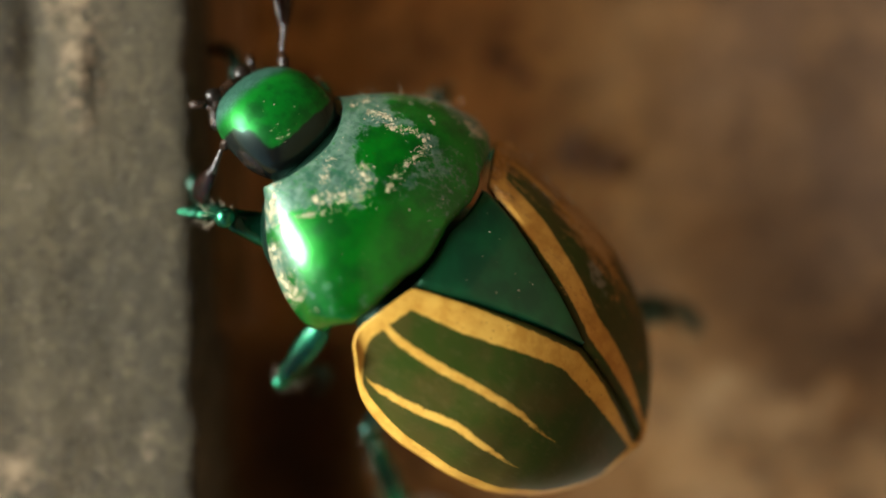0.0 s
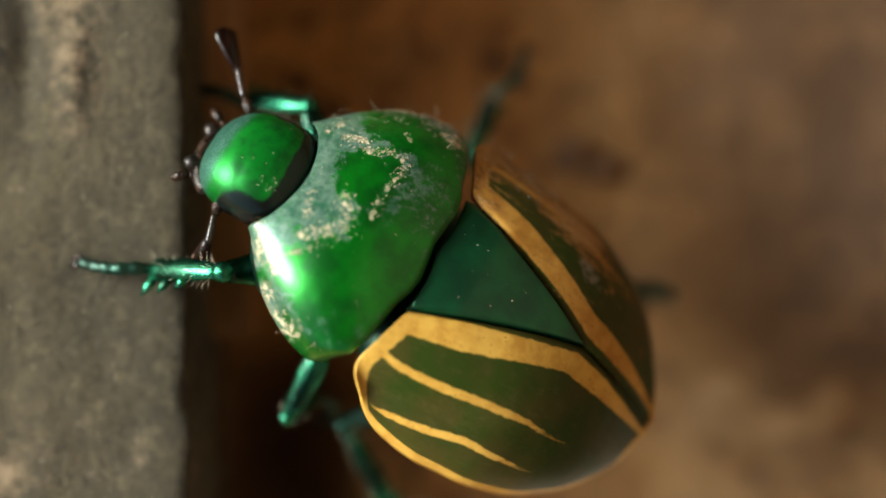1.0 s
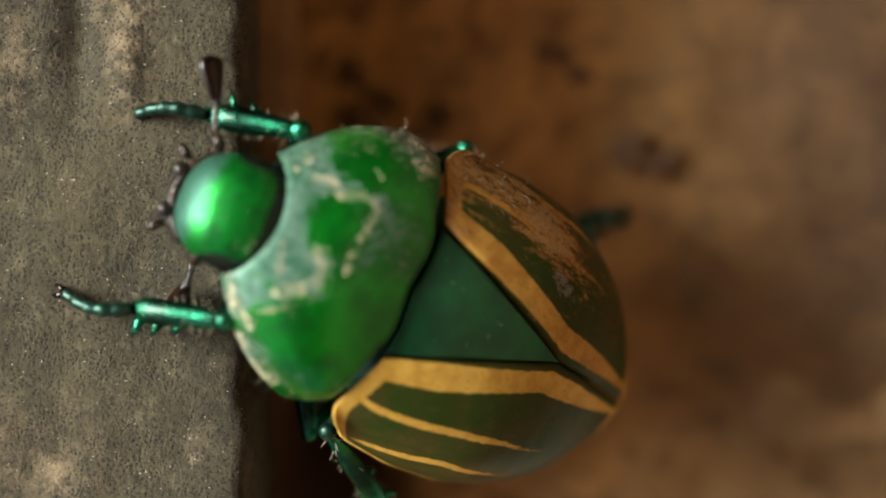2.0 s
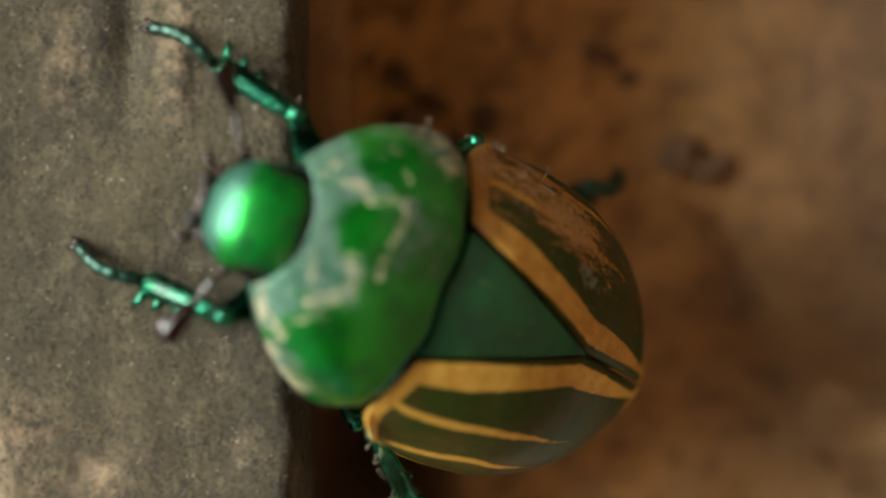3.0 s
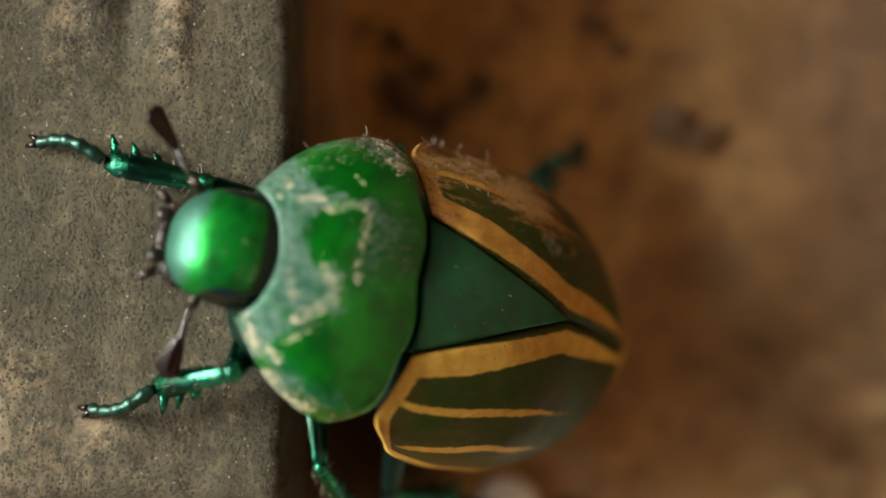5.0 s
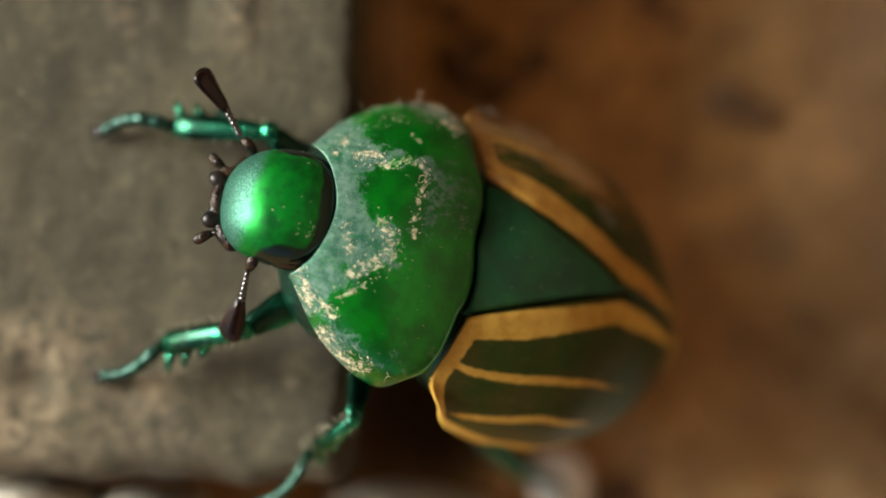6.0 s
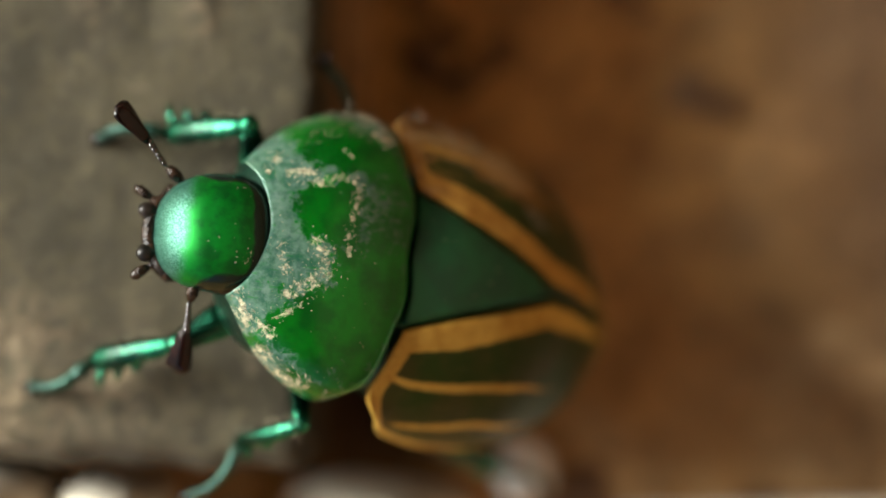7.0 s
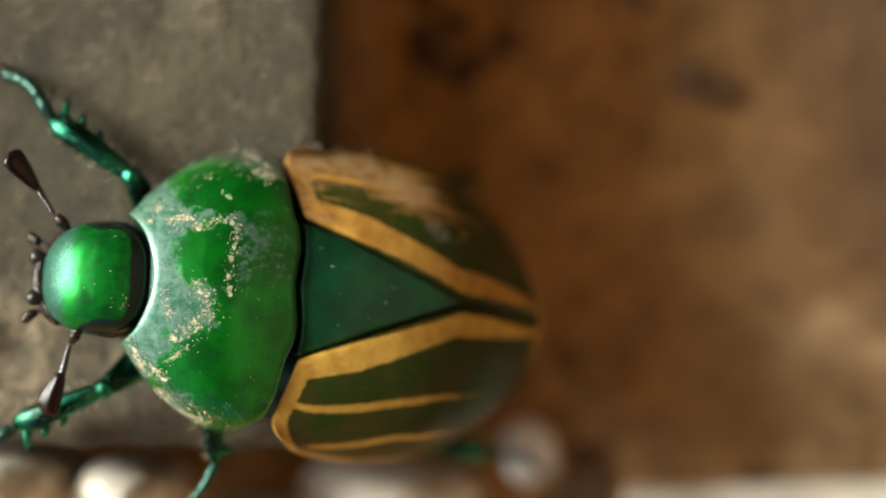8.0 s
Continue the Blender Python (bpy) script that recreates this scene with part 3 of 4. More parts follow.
def scutellum_point(u, v):
    x0 = -0.14 + 0.16 * (1 - abs(2 * v - 1)) ** 2 - 0.10 * math.sin(math.pi * abs(2 * v - 1))
    x = x0 + (SCUT_TIP + 0.12 - x0) * u
    half = max(0.05, scut_edge(x) - 0.05)
    half -= 0.18 * max(0, 0.04 - u) / 0.04
    s = 2 * v - 1
    y = s * half
    lip = 0.2 * max(0.0, (abs(s) - 0.93) / 0.07) ** 2
    return x, y, case_top(x, y) + 0.12 + 0.16 * (1 - s * s) * (1 - u) - lip - 0.42 * max(0.0, 1 - u / 0.28) ** 1.5


def add_head(root):
    bm = bmesh.new()
    ball(bm, (0, 0, 0), (2.55, 2.35, 1.75), 64, 40, square=2.6)
    film, crust, rim, front = [bm.verts.layers.float.new(k) for k in ("film", "crust", "rim", "front")]
    for v in bm.verts:
        v[rim] = math.hypot(max(0.0, -v.co.x - 0.58), max(0.0, abs(v.co.y) - 1.32) * min(1.0, max(0.0, (1.7 - v.co.x) / 1.4)))
        t = (v.co.x + 2.55) / 5.1
        v.co.y *= 1.0 - 0.10 * max(0, t - 0.55) / 0.45
        v.co.z -= 0.75 * max(0.0, t - 0.35) ** 2 / 0.42
        crease = math.exp(-((v.co.x - 0.75 + 0.12 * v.co.y**2) / 0.14) ** 2)
        if v.co.z > -0.6:
            v.co.z -= 0.03 * crease
        v[front] = 0.5 + (v.co.x - 1.6 - 0.10 * v.co.y + 0.06 * v.co.y**2) / 1.1
        v[film] = -0.25 + 0.3 * math.exp(-((v.co.x + 0.9) ** 2 + (v.co.y - 0.9) ** 2) / 0.55)
        v[crust] = max(0.85 * math.exp(-((v.co.x + 0.75) ** 2 + (v.co.y - 1.15) ** 2) / 0.16), 0.55 * math.exp(-((v.co.x + 0.6) / 0.2) ** 2 - ((v.co.y + 1.65) / 0.35) ** 2), 0.35 * math.exp(-((v.co.x + 1.0) / 0.2) ** 2 - ((v.co.y - 0.4) / 0.4) ** 2))
    bmesh.ops.scale(bm, vec=(1.08, 1.16, 1.08), verts=bm.verts)
    bmesh.ops.recalc_face_normals(bm, faces=bm.faces)
    head = part("head", bm, GREEN_HEAD, root, "glossy green head with a pale sheen coloured into its front")
    head.matrix_basis = pose(8.75 * MM, 0, -2.9 * MM, 0, 8, 0)
    for s in (1, -1):
        bm = bmesh.new()
        ball(bm, (-0.45, 2.30 * s, -0.10), (1.15, 0.50, 0.75), 18, 12)
        part("eye", bm, BLACK, head, "shiny black eye")
    bm = bmesh.new()
    arc = [(-1.3 + 2.6 * k / 20) for k in range(21)]
    tube(bm, [(1.18 + 1.75 * math.cos(a), 2.05 * math.sin(a), -1.15 + 0.12 * noise.noise(Vector((a * 5, 0, 2)))) for a in arc],
         [0.34 + 0.3 * noise.noise(Vector((a * 8, 3, 0))) for a in arc], 10)
    part("mouth_rim", bm, MOUTH, head, "dark brown rough mouth edge")
    for s in (1, -1):
        bm = bmesh.new()
        ball(bm, (3.0, 0.95 * s, -1.1), (0.5, 0.42, 0.35), 12, 8, pose(0, 0, 0, 0, 0, 25 * s).to_3x3())
        part("mandible", bm, BLACK, head)
        bm = bmesh.new()
        tube(bm, [(2.3, 1.3 * s, -1.3), (2.7, 1.5 * s, -1.15), (2.9, 1.6 * s, -1.1)], [0.16, 0.2, 0.15], 8)
        tube(bm, [(2.9, 1.6 * s, -1.1), (3.15, 1.75 * s, -1.15), (3.45, 2.0 * s, -1.3), (3.6, 2.1 * s, -1.35)], [0.15, 0.24, 0.24, 0.1], 8)
        part("palp", bm, MOUTH, head)
    rng = random.Random(9)
    bm = bmesh.new()
    for _ in range(60):
        cx, cy, spread = rng.choice(((-0.8, 1.3, 0.25), (-0.8, 1.3, 0.3), (-0.2, 0.2, 0.8), (-0.65, -1.9, 0.25)))
        x, y = rng.gauss(cx, spread), rng.gauss(cy, spread)
        z = 1.89 * (max(0.05, 1 - abs(x / 2.75) ** 2.6 - abs(y / 2.72) ** 2.6)) ** 0.5 - 0.02 - 0.8 * max(0.0, (x / 2.75 + 1) / 2 - 0.35) ** 2 / 0.42
        q = rng.choice((0.014, 0.02, 0.026, 0.036))
        ball(bm, (x, y, z), (q * rng.uniform(0.8, 2.2), q, q * 0.8), 6, 4, pose(0, 0, 0, 0, 0, rng.uniform(0, 180)).to_3x3(), lump=0.5)
    tagged(part("soil_crust", bm, CRUMB, head, "tan soil grains"), kind="stuff")
    return head


def add_antenna(head, side, bend):
    """Knobbed antenna: scape, five beads and a club of three leaves, drawn along +x."""
    bm = bmesh.new()
    tube(bm, [(0, 0, 0), (0.25, 0, 0.02), (0.6, 0, 0.04), (0.95, 0, 0.03)], [0.14, 0.27, 0.30, 0.16], 10)
    stalk = part("antenna", bm, MOUTH, head, "dark beaded antenna with a red-brown club")
    x = 1.05
    beads = bmesh.new()
    for k in range(6):
        r = 0.135 + 0.012 * k
        ball(beads, (x + 0.15, bend * 0.045 * k, 0.03), (0.21, r, r), 10, 8)
        x += 0.235
    part("bead_chain", beads, BEAD, stalk)
    for k in (-1, 0, 1):
        bm = bmesh.new()
        tube(bm, [(x - 0.10, 0.2 * bend, 0.12 * k), (x + 0.3, 0.24 * bend + 0.03 * k, 0.15 * k), (x + 0.9, 0.28 * bend + 0.08 * k, 0.17 * k), (x + 1.6, 0.32 * bend + 0.15 * k, 0.18 * k), (x + 1.9, 0.34 * bend + 0.20 * k, 0.18 * k), (x + 2.12 - 0.06 * k * k, 0.34 * bend + 0.22 * k, 0.16 * k)],
             [0.16, 0.28, 0.37, 0.42, 0.38, 0.18], 12, 0.40)
        part("club_leaf", bm, CLUB, stalk)
    return stalk


LEGS = {  # hip in the body, femur, tibia and tarsus lengths, thickness, knee bulge
    "left_front": ((5.4, 2.6, -5.6), 3.7, 4.8, 4.0, 1.05, (0.2, 0.6, 1.0)),
    "right_front": ((5.4, -2.6, -5.6), 3.9, 4.8, 4.0, 1.05, (0.2, -0.6, 1.0)),
    "left_mid": ((1.8, 4.2, -7.0), 4.4, 4.3, 4.2, 0.8, (0.2, 0.9, 0.5)),
    "right_mid": ((1.2, -4.2, -7.0), 4.6, 4.4, 4.2, 0.85, (-0.5, -0.7, 0.1)),
    "left_hind": ((-3.2, 4.2, -7.6), 5.0, 5.6, 4.6, 0.9, (0.3, 1.0, -0.1)),
    "right_hind": ((-3.2, -4.2, -7.6), 6.0, 6.2, 4.6, 1.4, (-1.0, -0.1, -0.2)),
}


def add_leg(root, key):
    hip, fl, tl, sl, thick, bulge = LEGS[key]
    bm = bmesh.new()
    tube(bm, [(fl * k / 8, 0, 0) for k in range(9)], [thick * r for r in (0.35, 0.62, 0.78, 0.82, 0.78, 0.70, 0.60, 0.55, 0.34)], 14, 0.72)
    # hind femurs take the near-black green as painted shade
    thigh = GREEN_BELLY_SHADE if key.endswith("hind") else GREEN_LEG
    femur = part("femur", bm, thigh, root)
    bm = bmesh.new()
    ball(bm, (0, 0, 0), (0.50 * thick, 0.50 * thick, 0.50 * thick), 12, 8)
    part("knee", bm, thigh, femur)
    bpy.context.view_layer.update()
    femur.children[0].location = (fl * MM, 0, 0)
    bm = bmesh.new()
    tube(bm, [(tl * k / 8, 0, 0.18 * math.sin(math.pi * k / 8)) for k in range(9)], [thick * r for r in (0.30, 0.42, 0.48, 0.53, 0.57, 0.60, 0.61, 0.58, 0.32)], 12, 0.75)
    # right hind tibia is darkened the same way, shade in its colour
    tibia = part("tibia", bm, GREEN_BELLY_SHADE if key == "right_hind" else GREEN_LEG, root)
    out = 1 if key.startswith("left") else -1
    for x, ln in ((0.52, 0.5), (0.74, 0.75), (0.95, 0.9)) if key.endswith("front") else ((0.6, 0.4), (0.93, 0.6)):
        bm = bmesh.new()
        tube(bm, [(tl * x - 0.25, out * 0.3 * thick, 0), (tl * x, out * (0.45 * thick + 0.5 * ln), 0.02), (tl * x + 0.22, out * (0.42 * thick + ln), 0.05)], [0.30, 0.20, 0.04], 8)
        part("spur", bm, GREEN_LEG, tibia)
    bm = bmesh.new()
    rng = random.Random(len(key) * 7 + out)
    for k in range(44):
        x, a = rng.uniform(0.05, 0.98) * tl, rng.uniform(0, 2 * math.pi)
        d = Vector((0.35, math.cos(a), math.sin(a) * 0.75)).normalized()
        b = Vector((x, 0.42 * thick * math.cos(a), 0.32 * thick * math.sin(a)))
        tube(bm, [b, b + d * rng.uniform(0.3, 0.62)], [0.020, 0.007], 4)
    tagged(part("bristle_fringe", bm, CRUMB, tibia), kind="stuff")
    bm = bmesh.new()
    n = 20
    line = [Vector((sl * 0.86 * k / n, 0.35 * out * math.sin(math.pi * k / n), 0.75 * math.sin(math.pi * min(1.0, 0.15 + 0.85 * k / n)))) for k in range(n + 1)]
    tube(bm, line, [thick * (0.29 - 0.06 * k / n + (0.09 if k % 4 == 3 else 0.03 if k % 4 == 2 else 0.0)) for k in range(n + 1)], 10)
    tarsus = part("tarsus", bm, GREEN_BELLY_SHADE, root, "dark jointed foot")
    for s in (1, -1):
        bm = bmesh.new()
        tube(bm, [(sl * 0.83, 0.06 * s, 0.1), (sl * 0.93, 0.18 * s, 0.08), (sl * 0.99, 0.24 * s, -0.10), (sl * 0.97, 0.22 * s, -0.38)], [0.18, 0.15, 0.11, 0.02], 8)
        part("claw", bm, CLUB, tarsus)
    return femur, tibia, tarsus


def build_beetle():
    root = new("beetle")
    root.empty_display_size = 0.004
    tagged(root, "metallic green beetle with ochre-striped wing cases, dusted with soil", "beetle")
    for name, centre, radii in (("thorax", (4.0, 0, -3.9), (4.0, 5.3, 3.6)), ("abdomen", (-5.2, 0, -5.9), (6.9, 6.1, 3.6))):
        bm = bmesh.new()
        ball(bm, centre, radii, 36, 20, square=2.3)
        part(name, bm, GREEN_BELLY_SHADE, root, "dark green-black underside")
    part("pronotum", sheet(neck_point, 110, 150, 0.35, {"film": neck_film, "crust": neck_crust, "grime": neck_grime}, 0.09), GREEN_DUSTY, root, "domed metallic green neck shield filmed with pale soil")
    for name, side, mat, text in (("wing_case", 1, CASE_CLEAN, "olive wing case with ochre stripes"), ("wing_case", -1, CASE_SOILED, "ochre-striped wing case smeared with rusty soil")):
        part(name, sheet(lambda u, v, s=side: case_point(u, v, s), 100, 56, 0.3, case_fields(side)), mat, root, text)
    part("scutellum", sheet(scutellum_point, 50, 30, 0.4), GREEN_DARK, root, "dark green triangular plate between the wing cases")
    head = add_head(root)
    antennae = [add_antenna(head, s, s) for s in (1, -1)]
    # loose grains of soil caught on the neck shield
    rng = random.Random(5)
    bm = bmesh.new()
    def grain(x, y, size):
        k = y / smooth_knots(NECK_WIDTH, x, 0.5)
        if abs(k) > 0.985:
            return
        u = (x - neck_back(k)) / (6.85 + 1.15 * abs(k) ** 1.5 - neck_back(k))
        p = Vector(neck_point(min(0.985, max(0.01, u)), 0.5 + math.asin(k) / math.pi))
        r = math.exp(rng.uniform(math.log(0.010), math.log(size)))
        ball(bm, p, (r * rng.uniform(0.8, 2.8), r * rng.uniform(0.6, 1.1), r * 0.45), 6, 4, pose(0, 0, 0, 0, 0, rng.uniform(0, 180)).to_3x3(), lump=1.3)

    for line, wide in CRUST_LINES:
        for (ax, ay), (bx, by) in zip(line, line[1:]):
            for _ in range(int(30 * math.dist((ax, ay), (bx, by)) * wide / 0.22)):
                k = rng.random()
                grain(rng.gauss(ax + k * (bx - ax), wide * 1.1), rng.gauss(ay + k * (by - ay), wide * 1.1), 0.045)
    for _ in range(260):
        x = rng.uniform(0.9, 6.2)
        grain(x, -smooth_knots(NECK_WIDTH, x, 0.5) * rng.uniform(0.74, 0.98), 0.032)
    for _ in range(80):
        grain(rng.uniform(0.6, 7.4), rng.uniform(-6.5, 6.5), 0.026)
    for _ in range(14):
        p = Vector(scutellum_point(rng.uniform(0.02, 0.7) ** 1.3, rng.uniform(0.1, 0.9)))
        r = math.exp(rng.uniform(math.log(0.014), math.log(0.04)))
        ball(bm, p, (r * rng.uniform(0.6, 2.0), r, r * 0.5), 9, 5, pose(0, 0, 0, 0, 0, rng.uniform(0, 180)).to_3x3(), lump=0.9)
    tagged(part("soil_crust", bm, CRUMB, root, "tan soil grains"), kind="stuff")
    # pale fibres caught on the soiled wing case and along the rim of the neck shield
    bm = bmesh.new()
    for _ in range(64):
        if rng.random() < 0.4:
            p = Vector(case_point(rng.uniform(0.02, 0.30), rng.uniform(0.30, 0.85), -1))
        else:
            p = Vector(neck_point(rng.uniform(0.05, 0.9), rng.choice((rng.uniform(0.02, 0.20), rng.uniform(0.02, 0.16), rng.uniform(0.9, 0.98)))))
        a, ln = rng.uniform(0, 2 * math.pi), rng.uniform(0.2, 0.75)
        way, bow = Vector((math.cos(a), math.sin(a), 0.25)), Vector((-math.sin(a), math.cos(a), 0.3)) * rng.uniform(-0.35, 0.35)
        tube(bm, [p + way * ln * k + bow * math.sin(math.pi * k) * ln + Vector((0, 0, 0.06)) for k in (0, 0.25, 0.5, 0.75, 1)], [0.009, 0.012, 0.011, 0.010, 0.005], 5)
    tagged(part("lint_fibre", bm, CRUMB, root, "pale fibres clinging to the shell"), kind="stuff")
    legs = {key: add_leg(root, key) for key in LEGS}
    return root, head, antennae, legs


# ---- clutter on the ground ----
def lump_thing(name, x, y, z, radii, mat, label, category, seed, group=""):
    bm = bmesh.new()
    ball(bm, (0, 0, 0), radii, 28, 18, square=2.3)
    for v in bm.verts:
        v.co *= 1 + 0.22 * noise.noise(v.co * (1.1 / max(radii)) + Vector((seed, 0, 0))) + 0.08 * noise.noise(v.co * (3.5 / max(radii)) + Vector((0, seed, 0)))
    ob = part(name, bm, mat)
    ob.location = (x * MM, y * MM, z * MM)
    return tagged(ob, label, category, group)


def build_clutter():
    for k, (x, y, z, r) in enumerate(((-22.8, -17.3, -8.2, (3.6, 1.9, 2.6)), (-16.6, -17.6, -8.8, (2.8, 1.7, 2.2)), (-3.4, -17.9, -12.6, (4.8, 1.7, 2.4)), (-10.5, -20.0, -12, (3.0, 1.6, 2.0)))):
        lump_thing("pebble", x, y, z, (r[0], r[1], z + 16.5), PALE, "pale beige pebble standing in brown soil", "pebble", k * 3.7, "pebbles beside the slab")
    lump_thing("lint_tuft", 4.2, -15.8, -14.3, (1.5, 1.7, 1.1), WHITE, "small white tuft lying on brown soil", "tuft", 21)
    lump_thing("flat_stone", 22.8, -9.0, -15.7, (5.0, 2.2, 0.9), PALE_SOIL, "earth-stained flat stone sunk in brown soil", "stone", 40)
    rng = random.Random(12)
    for x, y, r in ((-5.6, 11.6, 0.5), (-3.9, 10.7, 0.8), (-2.2, 9.0, 0.6), (-1.6, 6.0, 0.9), (0.6, 4.9, 1.0), (-0.4, 7.6, 0.5), (2.4, 7.0, 0.9), (4.2, 8.1, 0.8), (4.0, 5.6, 0.5), (8.3, 9.8, 0.8), (9.9, 8.8, 0.5), (12.6, 4.9, 0.8), (14.2, 4.1, 0.6), (7.5, -17.5, 1.4), (16.5, -18.0, 0.9)):
        bm = bmesh.new()
        ball(bm, (0, 0, 0), (1.5 * r * rng.uniform(0.8, 1.2), r, 0.45 * r), 30, 20)
        seed = Vector((rng.uniform(0, 50), 0, 0))
        for v in bm.verts:
            v.co *= 1 + 0.75 * noise.noise(v.co * (1.7 / r) + seed) + 0.3 * noise.noise(v.co * (4.0 / r) + seed)
        ob = part("soil_clod", bm, CLOD)
        ob.matrix_basis = pose(x * MM, y * MM, -15.4 * MM, 0, 0, rng.uniform(0, 180))
        tagged(ob, "dark crumbly clod of soil on brown ground", "soil clod", "clods on the soil")


build_ground()
build_stone()
build_board()
build_pale_board()
# added out of view: east one bounces sun, north one blocks low sky
build_unseen_wall("wall_east", (340, 0), 0, 5000, "unseen brown wooden wall added to bounce warm light onto the soil")
build_unseen_wall("wall_north", (10, 520), 90, 640, "short unseen brown wooden wall added to block low sky")
build_unseen_roof()
BEETLE, HEAD, ANTENNAE, LEG_PARTS = build_beetle()
build_clutter()

BODY_ROWS = [  # seconds, x, y, z in mm, roll, pitch, yaw in degrees
    (0, 5.64, 0.55, 6.09, 29.4, -3.6, 140.7),
    (0.2, 5.77, 0.58, 6.63, 26.4, -3.5, 138.7),
    (0.5, 5.52, -0.01, 6.19, 25.9, -3.8, 145.3),
    (1, 5.33, 0.01, 5.17, 24.9, -5.8, 147.6),
    (1.2, 4.90, -1.29, 4.51, 15.8, -8.8, 152.3),
    (2.3, 0.38, -2.27, 3.02, 5.9, -19.3, 153.1),
    (2.5, 0.25, -0.86, 3.33, 12.1, -18.6, 148.9),
    (2.7, 0.33, -0.08, 3.59, 13.6, -17.0, 146.8),
    (3, 0.25, -2.09, 3.55, 5.4, -23.6, 155.9),
    (3.2, 0.13, -3.67, 3.44, -1.2, -23.6, 164.6),
    (3.5, 0.25, -4.89, 3.16, -3.9, -24.4, 168.6),
    (4, 0.25, -5.42, 3.92, -5.9, -23.5, 170.9),
    (4.5, 0.24, -5.56, 2.78, -2.8, -25.2, 173.4),
    (4.7, -0.04, -4.82, 2.65, -0.3, -25.0, 170.5),
    (5, -0.34, -3.55, 3.22, 13.2, -24.4, 167.6),
    (5.2, -0.24, -2.66, 3.60, 18.6, -25.5, 166.3),
    (6.3, -0.75, -3.48, 4.94, 19.3, -23.4, 165.6),
    (6.5, -0.73, -3.64, 4.40, 18.3, -24.3, 164.9),
    (6.8, -0.78, -3.76, 4.20, 16.9, -27.4, 165.6),
    (7, -1.76, -4.42, 4.78, 15.9, -27.7, 168.6),
    (7.2, -3.60, -6.26, 4.18, 9.4, -30.4, 179.8),
    (7.5, -6.13, -6.83, 4.44, 4.4, -21.0, 179.6),
    (8, -7.42, -6.76, 3.97, 10.3, -16.3, 176.3),
]

HEAD_ROWS = [  # seconds, stretch forward and shift to the left in mm
    (0, 0.65, -0.45), (0.5, 0.35, 0.0), (1, 0.1, 0.0), (1.2, -0.1, 0.15), (2.3, -0.43, 0.14), (3, -0.58, 0.15), (3.5, -0.27, 0.4), (4, -0.33, 0.4),
    (4.5, -0.15, 0.08), (5.2, -0.15, -0.2), (6.3, -0.25, 0.06), (7, -0.25, 0.25), (7.5, -0.05, 0.15), (8, 0.2, 0.0),
]
LEFT_ANTENNA = [  # seconds, spread and dip in degrees
    (0, 95, 72), (1.2, 90, 55), (2.5, 80, 48), (3, 63, 10), (4, 55, -5), (4.5, 73, -5), (5, 80, 36), (5.2, 82, 36), (6.5, 84, 46), (7, 84, 36), (7.5, 80, 26), (8, 68, 20)]
RIGHT_ANTENNA = [
    (0, -41, 0), (1, -39, -6), (1.2, -45, -10), (2.3, -61, 5), (2.5, -62, 0), (3, -50, -10), (4.5, -44, -12), (5, -37, -14), (6.5, -37, -10), (7, -38, -12), (8, -43, -10)]
BULGE_ROWS = {"left_hind": [(0, 0.55, 0.0, -0.2), (1, 0.55, 0.0, -0.2), (2.3, 0.5, -0.2, 0.3), (3, 0.5, -0.2, 0.3), (5, 0.3, 1.0, -0.1), (8, 0.3, 1.0, -0.1)],
              "right_mid": [(0, -0.5, -0.7, 0.1), (6.5, -0.5, -0.7, 0.1), (7.2, -0.3, -0.4, -0.7), (8, -0.3, -0.4, -0.7)]}  # seconds, way in which the knee stands out
